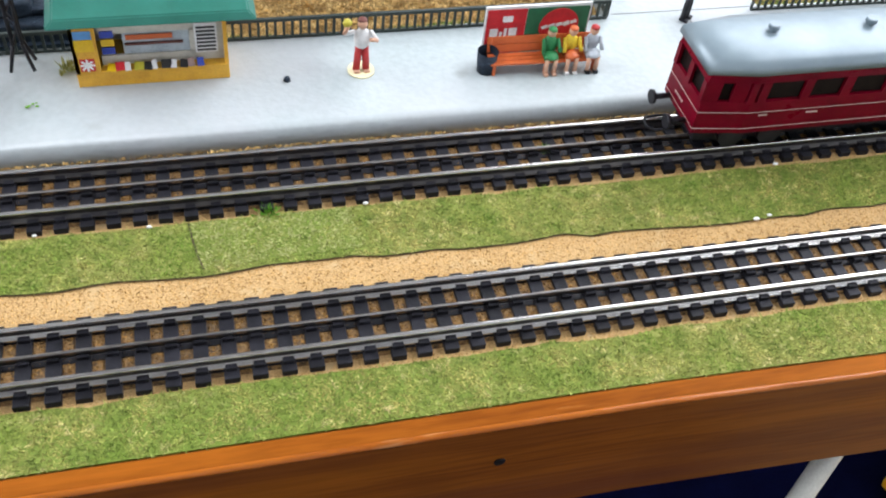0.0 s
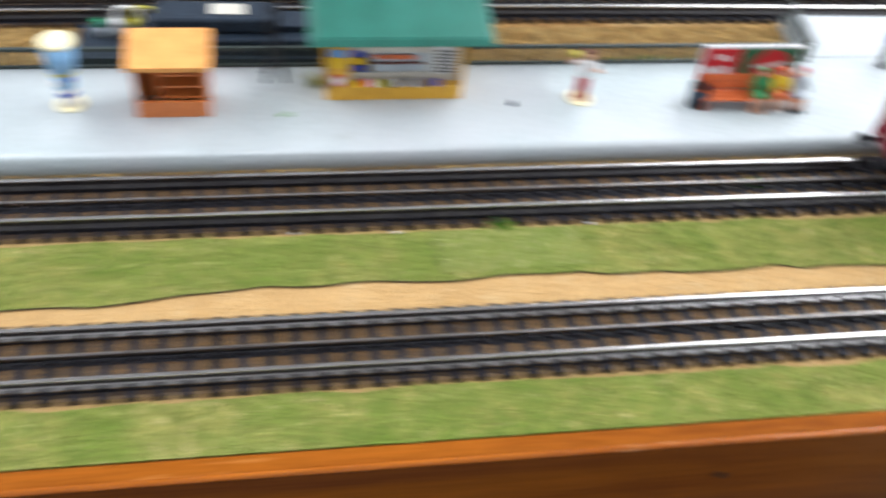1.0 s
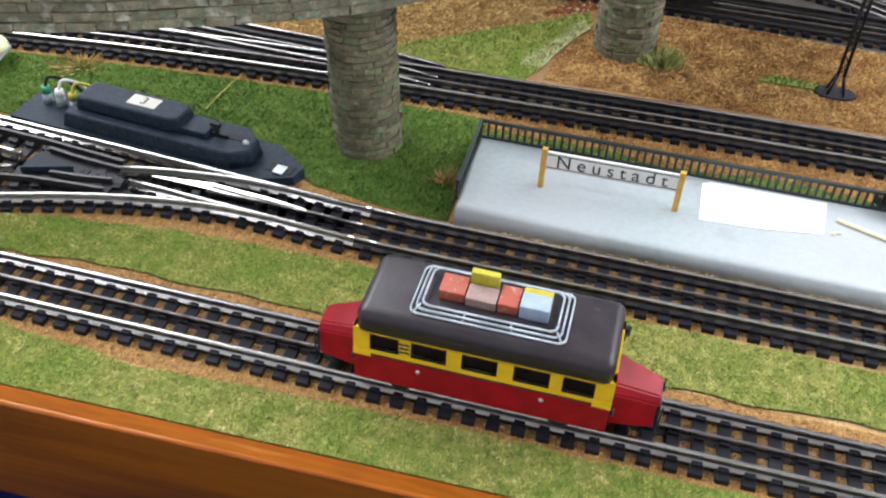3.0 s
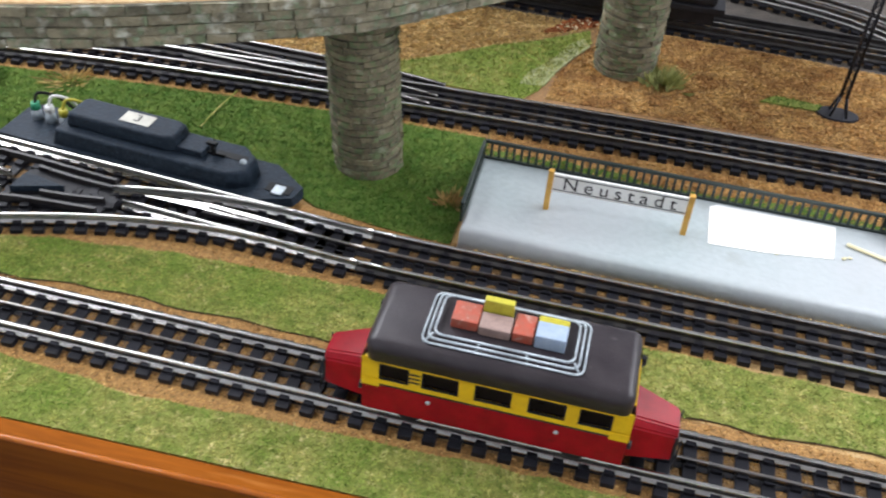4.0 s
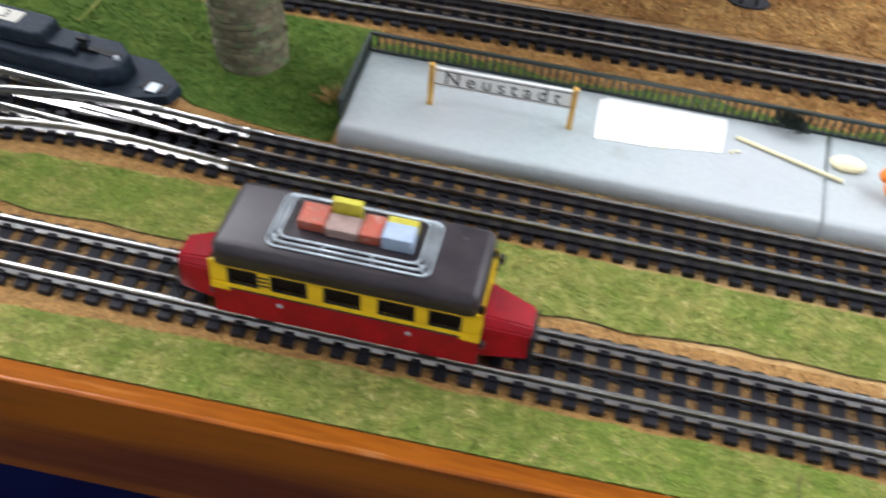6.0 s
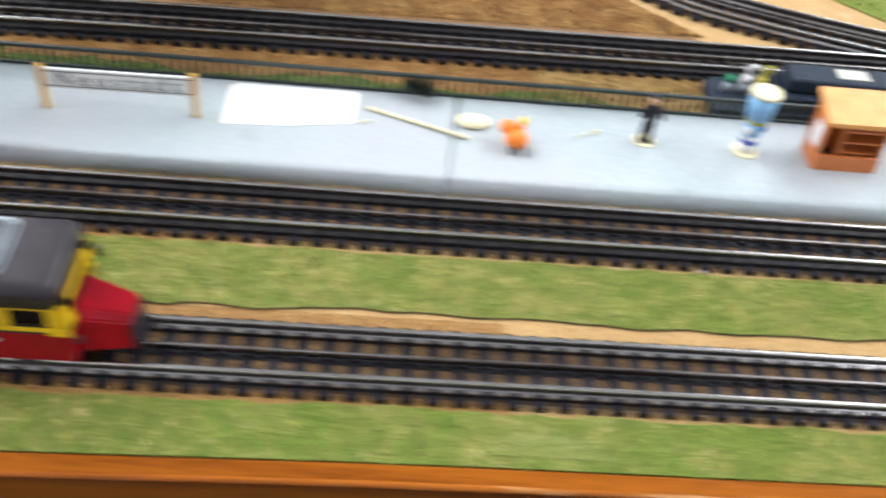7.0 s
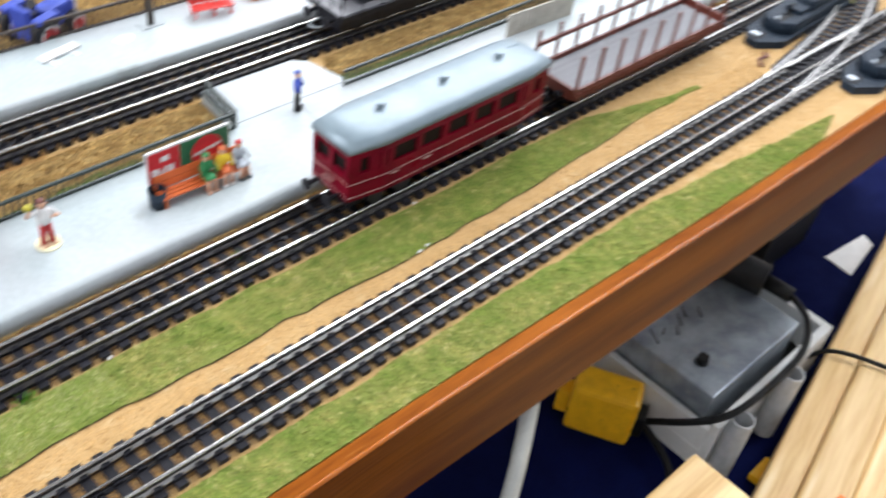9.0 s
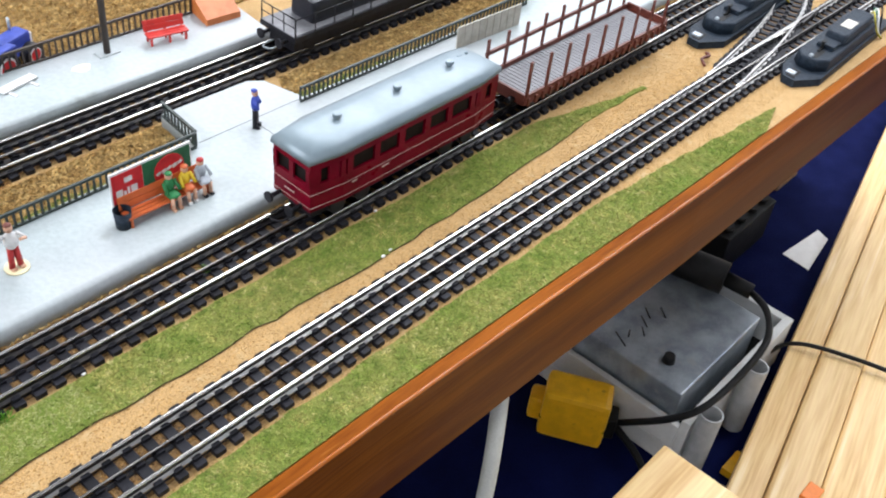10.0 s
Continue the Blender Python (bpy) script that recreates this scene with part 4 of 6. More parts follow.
    # hoods at both ends
    for s in (-1, 1):
        bm = bmesh.new()
        a, b = s * (L - 0.02), s * (L + 1.3)
        w0, w1 = 0.86, 0.55
        vs = [bm.verts.new(p) for p in ((a, -w0, 0.95), (a, w0, 0.95), (a, w0 * 0.9, 2.1), (a, 0.6, 2.36), (a, -0.6, 2.36), (a, -w0 * 0.9, 2.1),
                                        (b, -w1, 0.85), (b, w1, 0.85), (b, w1 * 0.9, 1.75), (b, 0.36, 1.98), (b, -0.36, 1.98), (b, -w1 * 0.9, 1.75))]
        for i in range(6):
            bm.faces.new((vs[i], vs[(i + 1) % 6], vs[6 + (i + 1) % 6], vs[6 + i]))
        bm.faces.new(vs[:6][::-1]), bm.faces.new(vs[6:])
        bmesh.ops.bevel(bm, geom=list(bm.edges), offset=0.05, segments=2, affect="EDGES")
        hood = part("hood", bm, M_RED, t, "red tapering engine hood")
        bx("radiator", M_BLACK, hood, b - 0.05, b + 0.05, -0.5, 0.5, 0.75, 1.72, bev=0.03)
        bm = bmesh.new()
        rod(bm, (b + s * 0.1, -0.55, 0.5), (b + s * 0.1, -0.55, 1.75), 0.025, 6)
        rod(bm, (b + s * 0.1, 0.55, 0.5), (b + s * 0.1, 0.55, 1.75), 0.025, 6)
        rod(bm, (b + s * 0.1, -0.55, 0.85), (b + s * 0.1, 0.55, 0.85), 0.04, 6)
        part("bumper", bm, M_BLACK, hood)
        bm = bmesh.new()
        for q in (-1.0, 1.0):
            cyl(bm, 0, 0, -0.06, 0.06, 0.12, seg=12, m=pose(s * (L + 0.06), q * 0.98, 1.62, 0, 90, 0))
        part("lamp", bm, M_BLACK, hood)
        bm = bmesh.new()
        rod(bm, (s * (L + 0.02), 0.9, 2.5), (s * (L + 0.1), 1.25, 2.55), 0.03, 6)
        cyl(bm, s * (L + 0.1), 1.3, 2.42, 2.68, 0.09, seg=10)
        part("horn", bm, M_BLACK, t)
    bm = bmesh.new()
    for s in (-1, 1):
        for xx in (-1.75, 1.75):
            ball(bm, xx, s * (W + 0.02), 1.72, 0.07, 1, 0.6, 1, 8)
    part("rivet", bm, M_GREYM, t, "bright silver rivet heads")
    bm = bmesh.new()
    box(bm, -3.4, 3.4, -0.9, 0.9, 0.62, 0.96)
    box(bm, -4.6, 4.6, -0.35, 0.35, 0.62, 0.9)
    part("underframe", bm, M_BLACK, t)
    for q in range(3):
        bx("writing_bar", M_INK, t, -2.3, -2.0, -W - 0.022, -W - 0.012, 2.34 + q * 0.15, 2.41 + q * 0.15)
    wheelset(t, (-2.3, 2.3), 0.84, 0.98, 0.42)
    return t


railbus(-6.83, 0)

# ---- red railcar ----


def railcar(x, y):
    t = thing("railcar", "dark red railcar with silver roof and cream lines", "railcar", x, y, 0.2)
    L, W = 5.75, 1.3
    half = [(-L + 0.12, -1.08), (-L + 1.5, -W + 0.04), (-L + 1.72, -W), (L - 1.72, -W), (L - 1.5, -W + 0.04), (L - 0.12, -1.08)]
    out = half + [(px, -py) for px, py in half[::-1]]
    rim = [(-L + 0.1, -1.06), (-L + 1.6, -W), (L - 1.6, -W), (L - 0.1, -1.06), (L - 0.1, 1.06), (L - 1.6, W), (-L + 1.6, W), (-L + 0.1, 1.06)]

    def shell(z0, z1, grow=0.0, shrink=0.0):
        bm = bmesh.new()
        prism(bm, [(px + (grow if px > 0 else -grow), py + (grow if py > 0 else -grow)) for px, py in out], z0, z1, shrink)
        return bm
    part("lower_body", shell(1.55, 2.55), M_DKRED, t)
    part("skirt", shell(1.3, 1.56, 0, -0.02), M_DKRED, t)
    part("interior", shell(2.5, 3.6, -0.12), M_GLASS, t, "dark interior behind windows")
    bm = bmesh.new()
    prism(bm, [(px, py) for px, py in out], 3.28, 3.66, 0.03)
    part("cantrail", bm, M_DKRED, t)
    for s in (-1, 1):
        y0 = s * (W - 0.05)
        for a, b in ((-4.2, -3.95), (-3.85, -3.55), (-2.35, -2.05), (-0.95, -0.6), (0.6, 0.95), (2.05, 2.35), (3.55, 3.85), (3.95, 4.2)):
            bx("window_pillar", M_DKRED, t, a, b, y0 - 0.06, y0 + 0.05, 2.5, 3.3)
        for q in (-L + 0.14, L - 0.14):
            if s > 0:
                bx("window_pillar", M_DKRED, t, q - 0.05, q + 0.05, -0.12, 0.12, 2.5, 3.3)
            bx("window_pillar", M_DKRED, t, q - 0.06, q + 0.06, s * 0.97 - 0.1, s * 0.97 + 0.1, 2.5, 3.3)
            for a, b in ((0.0, 0.36), (0.64, 1.0)):
                bm = bmesh.new()
                ex = math.copysign(1, q)
                xa, xb = ex * (L - 0.13 - 1.38 * a), ex * (L - 0.13 - 1.38 * b)
                ya, yb = s * (1.07 + 0.18 * a), s * (1.07 + 0.18 * b)
                prism(bm, [(xa, ya), (xb, yb), (xb, yb - s * 0.08), (xa, ya - s * 0.08)], 2.5, 3.3)
                part("end_panel", bm, M_DKRED, t)
    for s in (-1, 1):
        for a, b in ((-3.5, -2.4), (-2.0, -1.0), (-0.55, 0.55), (1.0, 2.0), (2.4, 3.5)):
            bx("window", M_GLASS, t, a, b, s * (W - 0.1) - 0.012, s * (W - 0.1) + 0.012, 2.58, 3.24)
    bx("driver_seat", M_YEL, t, -3.1, -2.5, -0.85, -0.6, 2.6, 3.1)
    # roof
    bm = bmesh.new()
    rows = []
    for z, g in ((3.62, 0.07), (3.86, 0.05), (4.08, -0.16), (4.2, -0.45), (4.27, -0.9)):
        rows.append([bm.verts.new((px * (1 + g * 0.35 / 1.3) if abs(px) > 5 else px, py * (1 + g / 1.3) if abs(py) > 1 else py * (1 + g), z)) for px, py in rim])
    for a, b in zip(rows, rows[1:]):
        for i in range(8):
            bm.faces.new((a[i], a[(i + 1) % 8], b[(i + 1) % 8], b[i]))
    bm.faces.new(rows[-1]), bm.faces.new(rows[0][::-1])
    for f in bm.faces:
        f.smooth = True
    roof = part("roof", bm, M_SILVER, t, "silver-grey domed roof")
    for q in (-3.3, 0.1, 3.35):
        bm = bmesh.new()
        cyl(bm, q, 0, 4.22, 4.38, 0.12, seg=12)
        cyl(bm, q, 0, 4.38, 4.52, 0.19, 0.17, seg=12)
        part("roof_vent", bm, M_SILVER, roof)
    for q, w in ((4.35, 0.13), (4.8, 0.09)):
        bm = bmesh.new()
        box(bm, q - w, q + w, 0.25, 0.25 + w, 4.14, 4.3, bev=0.03)
        part("roof_fitting", bm, M_SILVER, roof)
    bm = bmesh.new()
    bo = [(px + math.copysign(0.015, px), py + math.copysign(0.015, py)) for px, py in out]
    for z in (1.5, 2.14):
        for i in range(12):
            a, b = bo[i], bo[(i + 1) % 12]
            rod(bm, (*a, z), (*b, z), 0.011, 5)
    part("cream_line", bm, M_CREAMLINE, t, "thin cream lining")
    bx("lettering_bar", M_CREAMLINE, t, -1.9, -1.5, -W - 0.02, -W - 0.008, 1.95, 2.01)
    bx("lettering_bar", M_CREAMLINE, t, -3.6, -3.3, -W - 0.02, -W - 0.008, 1.98, 2.04)
    for q in range(4):
        bx("lettering_bar", M_CREAMLINE, t, -L - 0.02, -L - 0.008, -0.3 + q * 0.16, -0.2 + q * 0.16, 1.9, 1.98)
    for s in (-1, 1):
        for q in (-0.62, 0.62):
            bm = bmesh.new()
            cyl(bm, 0, 0, -0.3, 0.3, 0.1, seg=10, m=pose(s * (L + 0.25), q, 1.45, 0, 90, 0))
            cyl(bm, 0, 0, -0.05, 0.05, 0.24, seg=14, m=pose(s * (L + 0.55), q, 1.45, 0, 90, 0))
            part("buffer", bm, M_BLACK, t)
        bm = bmesh.new()
        tube(bm, [(s * L, 0.3, 0.9), (s * (L + 0.7), 0.32, 0.85), (s * (L + 0.9), 0, 0.9), (s * (L + 0.7), -0.32, 0.85), (s * L, -0.3, 0.9)], 0.05, 6, 4)
        part("coupling", bm, M_BLACK, t)
    # near-black colour on the underframe carries the shadow under the body
    bx("underframe", M_SLEEPER, t, -5.2, 5.2, -0.7, 0.7, 0.6, 1.44)
    wheelset(t, (-4.0, -2.6, 2.6, 4.0), 0.84, 0.86, 0.42)
    return t


railcar(49.45, 5.9)


def stake_wagon(x, y):
    t = thing("stake_wagon", "long brown flat wagon with tall side stakes", "wagon", x, y, 0)
    L, W = 6.3, 1.3
    bx("frame", M_BROWN, t, -L, L, -W, W, 1.2, 1.5, bev=0.03)
    pl = bx("deck_plank", M_DECKG, t, -0.11, 0.11, -W + 0.1, W - 0.1, 1.5, 1.58)
    pl.matrix_basis = pose((-L + 0.16) * CM, 0, 0)
    n = int((2 * L - 0.2) / 0.27)
    for i in range(1, n):
        again(pl, -L + 0.16 + i * 0.27, 0, 0, 0, t)
    for s in (-1, 1):
        bx("side_rail", M_BROWN, t, -L, L, s * W - 0.06, s * W + 0.06, 1.3, 1.78)
        sp = bx("stake_pocket", M_BROWN, t, -0.08, 0.08, -0.06, 0.06, 1.22, 1.62)
        sp.matrix_basis = pose((-L + 0.25) * CM, s * (W + 0.1) * CM, 0)
        for i in range(1, 22):
            again(sp, -L + 0.25 + i * (2 * L - 0.5) / 21, s * (W + 0.1), 0, 0, t)
        bx("end_board", M_BROWN, t, s * L - 0.07, s * L + 0.07, -W, W, 1.5, 1.85)
    st = bx("stake", M_BROWN, t, -0.08, 0.08, -0.05, 0.05, 1.4, 3.6)
    st.matrix_basis = pose((-L + 0.12) * CM, -(W + 0.02) * CM, 0)
    for i in range(9):
        for s in (-1, 1):
            if i or s > 0:
                again(st, -L + 0.12 + i * 1.5, s * (W + 0.02), 0, 0, t)
    bx("top_rail", M_BROWN, t, -L, L, W - 0.05, W + 0.07, 2.75, 2.95)
    bx("underframe", M_BLACK, t, -5.2, 5.2, -0.9, 0.9, 0.75, 1.2)
    bm = bmesh.new()
    rod(bm, (-L - 0.7, 0, 0.95), (-L, 0, 0.95), 0.12, 8)
    for q in (-0.62, 0.62):
        cyl(bm, 0, 0, -0.2, 0.2, 0.16, seg=12, m=pose(-L - 0.2, q, 1.35, 0, 90, 0))
    part("coupling", bm, M_BLACK, t)
    wheelset(t, (-4.9, -3.6, 3.6, 4.9), 0.84, 1.0, 0.4)
    return t


stake_wagon(63.5, 5.95)


def locomotive(x, y, label, paint=M_LOCO):
    t = thing("locomotive", label, "locomotive", x, y, 0)
    bx("running_board", M_BLACK, t, 0, 13, -1.35, 1.35, 1.45, 1.75, bev=0.03)
    bm = bmesh.new()
    box(bm, 1.6, 8.2, -0.85, 0.85, 1.75, 3.0, bev=0.2)
    part("hood", bm, paint, t)
    bm = bmesh.new()
    box(bm, 8.2, 12.6, -1.3, 1.3, 1.75, 4.2, bev=0.25)
    part("cab", bm, paint, t)
    bm = bmesh.new()
    for yy in (-1.28, -0.43, 0.43, 1.28):
        rod(bm, (0.08, yy, 1.7), (0.08, yy, 2.75), 0.035, 6)
    rod(bm, (0.08, -1.28, 2.75), (0.08, 1.28, 2.75), 0.035, 6)
    rod(bm, (0.08, -1.28, 2.25), (0.08, 1.28, 2.25), 0.03, 6)
    for k in range(6):
        rod(bm, (0.1 + k * 1.3, -1.3, 1.7), (0.1 + k * 1.3, -1.3, 2.7), 0.035, 6)
    rod(bm, (0.1, -1.3, 2.7), (6.6, -1.3, 2.7), 0.035, 6)
    part("handrail", bm, M_BLACK, t)
    bm = bmesh.new()
    box(bm, 0.02, 8.1, -1.25, 1.25, 1.752, 1.8)
    part("deck_plate", bm, M_DECKG, t, "grey tread plate")
    for q in (-0.7, 0.7):
        bm = bmesh.new()
        cyl(bm, 0, 0, -0.25, 0.25, 0.11, seg=10, m=pose(-0.2, q, 1.35, 0, 90, 0))
        cyl(bm, 0, 0, -0.05, 0.05, 0.27, seg=14, m=pose(-0.48, q, 1.35, 0, 90, 0))
        part("buffer", bm, M_BLACK, t)
    bm = bmesh.new()
    tube(bm, [(0, 0.3, 1.0), (-0.6, 0.3, 0.95), (-0.85, 0, 1.0), (-0.6, -0.3, 0.95), (0, -0.3, 1.0)], 0.05, 6, 4)
    part("coupling", bm, M_GREYM, t)
    bx("underframe", M_BLACK, t, 0.3, 12.6, -0.95, 0.95, 0.7, 1.5)
    wheelset(t, (1.4, 3.2, 5.0, 8.5, 10.5), 0.84, 1.15, 0.55)
    return t


locomotive(52.2, 16.75, "dark blue-grey locomotive with railings on the far track")
locomotive(-14.1, 27.5, "black locomotive standing on the rear track", M_BLACK)

# ---- switch motors ----


def soften(bm, r):
    bmesh.ops.bevel(bm, geom=[e for e in bm.edges if max(v.co.z for v in e.verts) > 0.9], offset=r, segments=3, profile=0.5, affect="EDGES")
    for f in bm.faces:
        f.smooth = f.calc_area() < 0.4


def switch_motor(label, x, y, rz, number="", flip=1):
    t = thing("switch_motor", label, "switch motor", x, y, 0.0, rz, "switch motors")
    bm = bmesh.new()
    out = [(-6.0, -1.05), (4.6, -1.05), (5.9, -0.45), (6.0, 0.3), (4.6, 1.25), (-5.6, 1.25), (-6.0, 0.9)]
    prism(bm, out, 0.0, 0.42, 0.04)
    part("base_plate", bm, M_ANTHR, t)
    bm = bmesh.new()
    prism(bm, [(-3.7, -0.85), (3.6, -0.85), (4.2, -0.4), (4.2, 0.5), (3.5, 1.1), (-3.4, 1.1), (-3.7, 0.8)], 0.42, 1.05, 0.14)
    soften(bm, 0.1)
    part("housing", bm, M_ANTHR, t)
    bm = bmesh.new()
    prism(bm, [(-3.3, -0.45), (0.9, -0.45), (1.3, -0.3), (1.3, 0.75), (0.9, 0.9), (-3.1, 0.9), (-3.3, 0.7)], 1.05, 1.62, 0.14)
    soften(bm, 0.12)
    box(bm, 1.2, 2.3, -0.3, 0.7, 1.05, 1.3, bev=0.06)
    part("coil_cover", bm, M_ANTHR, t)
    bx("label_plate", M_GREYP, t, -1.2, 0.0, -0.05, 0.6, 1.62, 1.64)
    bx("slider_slot", M_RUBBER, t, 2.6, 3.8, 0.1, 0.42, 1.05, 1.07)
    bm = bmesh.new()
    rod(bm, (2.55, 0.1, 1.0), (2.5, 0.1, 1.5), 0.09, 8)
    box(bm, 2.3, 2.7, 0.02, 0.2, 1.45, 1.58, bev=0.03)
    box(bm, 2.2, 3.0, 0.05, 0.16, 1.05, 1.16, bev=0.02)
    part("lever", bm, M_RUBBER, t)
    bm = bmesh.new()
    ball(bm, 3.75, 0.05, 1.07, 0.13, seg=10)
    part("screw", bm, M_GREYM, t)
    bm = bmesh.new()
    box(bm, 4.75, 5.7, -0.35, 0.15, 0.42, 0.45)
    part("hole_cover", bm, M_RUBBER, t)
    bx("tie_bar", M_GREYM, t, 5.05, 5.45, -0.5, 0.0, 0.45, 0.5)
    for i, m in enumerate((M_WIREG, M_CLW, M_CASE_Y)):
        bm = bmesh.new()
        cyl(bm, -5.2 + i * 0.62, 0.35, 0.42, 0.85, 0.22, 0.18, seg=12)
        tp = part("terminal", bm, M_GREYM, t)
        bm = bmesh.new()
        cyl(bm, -5.2 + i * 0.62, 0.35, 0.85, 1.12, 0.2, 0.16, seg=12)
        part("plug", bm, m, tp, ("green wire plug", "white wire plug", "yellow wire plug")[i])
        bm = bmesh.new()
        tube(bm, [(-5.2 + i * 0.62, 0.35, 1.1), (-5.1 + i * 0.62, 0.55, 1.45), (-4.5 + i * 0.55, 0.9, 1.2), (-4.0 + i * 0.2, 1.2, 0.5), (-4.0, 1.5, 0.05)], 0.06, 6, 5)
        part("wire", bm, (M_RUBBER, M_CLW, M_CASE_Y)[i], tp)
    if number:
        cu = bpy.data.curves.new("digit", "FONT")
        cu.body, cu.size, cu.align_x, cu.align_y, cu.extrude = number, 0.0062, "CENTER", "CENTER", 0.00004
        tmp = new("digit_source", cu)
        me = bpy.data.meshes.new_from_object(tmp)
        bpy.data.objects.remove(tmp)
        me.materials.append(M_INK)
        d = new("digit", me)
        d.parent = t
        d.matrix_basis = pose(-0.6 * CM, 0.28 * CM, 1.645 * CM, 0, 0, 0)
    return t


switch_motor("dark grey switch motor with numbered label and three wires", -21.6, 8.7, -5, "3")
switch_motor("dark grey switch motor behind the platform fence", 22.6, 14.0, -1)
switch_motor("dark grey switch motor beside the wooden edge", 78.2, -1.95, -178)
switch_motor("dark grey switch motor between the two front tracks", 77.6, 3.75, -178)

# ---- viaduct ----


def arc_stone(r, a0, a1, z0, z1, th, seed):
    rr = random.Random(seed)
    bm = bmesh.new()
    n = 3
    g = 0.05
    lo, hi, li, hi_i = [], [], [], []
    for i in range(n + 1):
        a = a0 + (a1 - a0) * i / n
        q = r + rr.uniform(-0.02, 0.03)
        lo.append(bm.verts.new((q * math.cos(a), q * math.sin(a), z0 + rr.uniform(0, 0.03))))
        hi.append(bm.verts.new((q * math.cos(a), q * math.sin(a), z1 - rr.uniform(0, 0.03))))
        li.append(bm.verts.new(((r - th) * math.cos(a), (r - th) * math.sin(a), z0)))
        hi_i.append(bm.verts.new(((r - th) * math.cos(a), (r - th) * math.sin(a), z1)))
    for i in range(n):
        bm.faces.new((lo[i], lo[i + 1], hi[i + 1], hi[i]))
        bm.faces.new((hi[i], hi[i + 1], hi_i[i + 1], hi_i[i]))
        bm.faces.new((li[i], li[i + 1], lo[i + 1], lo[i]))
    bm.faces.new((lo[0], hi[0], hi_i[0], li[0])), bm.faces.new((lo[n], li[n], hi_i[n], hi[n]))
    return bm


def pier(x, y, h, r, lean=0.0):
    t = thing("viaduct_pier", "round grey-brown stone pier carrying the viaduct", "pier", x, y, 0, 0, "viaduct piers")
    t.matrix_basis = pose(x * CM, y * CM, 0, 0, lean, 0)
    bm = bmesh.new()
    cyl(bm, 0, 0, 0, h, r - 0.05, seg=40)
    part("core", bm, M_JOINT, t)
    widths = (0.56, 0.74, 0.48, 0.98, 0.64, 0.84)
    kinds = [part("stone", arc_stone(r + 0.02 * (k % 3), 0, w, 0, 0.235, 0.14, k), M_PSTONE, t) for k, w in enumerate(widths)]
    rr = random.Random(int(x * 10))
    used = set()
    z = 0.0
    while z < h - 0.2:
        a = rr.uniform(0, 0.6)
        end = a + 6.283
        while a < end - 0.35:
            k = rr.randrange(6)
            w = widths[k]
            if k not in used:
                used.add(k)
                kinds[k].matrix_basis = pose(0, 0, z * CM, rr.uniform(-1.5, 1.5), rr.uniform(-1.5, 1.5), math.degrees(a))
            else:
                again(kinds[k], 0, 0, z + rr.uniform(-0.03, 0.03), math.degrees(a), t).rotation_euler.x = rr.uniform(-0.05, 0.05)
            a += w + 0.03
        z += 0.25
    return t


pier(-14.0, 11.35, 7.05, 1.3, -3.9)
pier(-5.2, 22.3, 7.02, 1.4)
V_NEAR = [(-40, -0.6), (-34, 0.6), (-29, 1.9), (-24.2, 3.55), (-19.7, 5.3), (-14.75, 7.85), (-12.6, 9.5), (-10.4, 11.7), (-8.0, 14.0), (-5.6, 16.8), (-3.6, 20), (-2.2, 24), (-1.6, 29), (-2, 37)]
edge = [tuple(p) for p in smooth_line(V_NEAR, 5)]
via = thing("viaduct", "curved stone viaduct with a gravel deck over the tracks", "viaduct")
bm = bmesh.new()
sweep(bm, edge, [(0.06, 7.0), (0.06, 8.32), (4.4, 8.32), (4.4, 7.0)])
part("deck_core", bm, M_JOINT, via)
bm = bmesh.new()
sweep(bm, edge, [(0.1, 8.31), (0.13, 8.37), (4.2, 8.38), (4.3, 8.31)])
part("deck_gravel", bm, M_DECK, via, "light ochre gravel on the deck")
rs = random.Random(8)
dist = [0.0]
for a, b in zip(edge, edge[1:]):
    dist.append(dist[-1] + math.dist(a, b))


def at_dist(d):
    for i in range(len(dist) - 1):
        if dist[i + 1] >= d:
            k = (d - dist[i]) / (dist[i + 1] - dist[i])
            p = Vector(edge[i]).lerp(Vector(edge[i + 1]), k)
            return p, math.degrees(math.atan2(edge[i + 1][1] - edge[i][1], edge[i + 1][0] - edge[i][0]))
    return Vector(edge[-1]), 90.0


blocks = []
for w in (0.9, 1.2, 1.5, 1.8, 2.3):
    bm = bmesh.new()
    box(bm, -w / 2, w / 2, -0.05, 0.1, 0, 0.302, bev=0.035)
    for v in bm.verts:
        v.co += Vector((rs.uniform(-0.03, 0.03), rs.uniform(-0.04, 0.02), rs.uniform(-0.03, 0.03)))
    blocks.append((w, part("stone", bm, M_STONE, via)))
placed = set()
for row in range(4):
    d = rs.uniform(0, 1) + 8
    while d < dist[-1] - 3:
        w, ob = rs.choice(blocks)
        p, ang = at_dist(d + w / 2)
        m = (p.x, p.y, 7.0 + row * 0.332 + rs.uniform(-0.02, 0.02), ang + rs.uniform(-2, 2))
        if w not in placed:
            placed.add(w)
            ob.matrix_basis = pose(m[0] * CM, m[1] * CM, m[2] * CM, 0, 0, m[3])
        else:
            again(ob, *m[:3], m[3], via)
        d += w + 0.03
grains("gravel", [(a, b) for a, b in offset(edge[10:56], 0.35)] + [(a, b) for a, b in offset(edge[10:56], 4.0)][::-1], 14, 8.38, 0.08, M_DECK, "light gravel grains on the viaduct deck", 41)

litter("straw", [(a, b) for a, b in offset(edge[10:56], 0.3)] + [(a, b) for a, b in offset(edge[10:56], 4.1)][::-1], 240, 8.37, 0.15, M_STRAW, "pale straw-coloured gravel on the viaduct deck", 42)

# ---- kiosk and stall ----


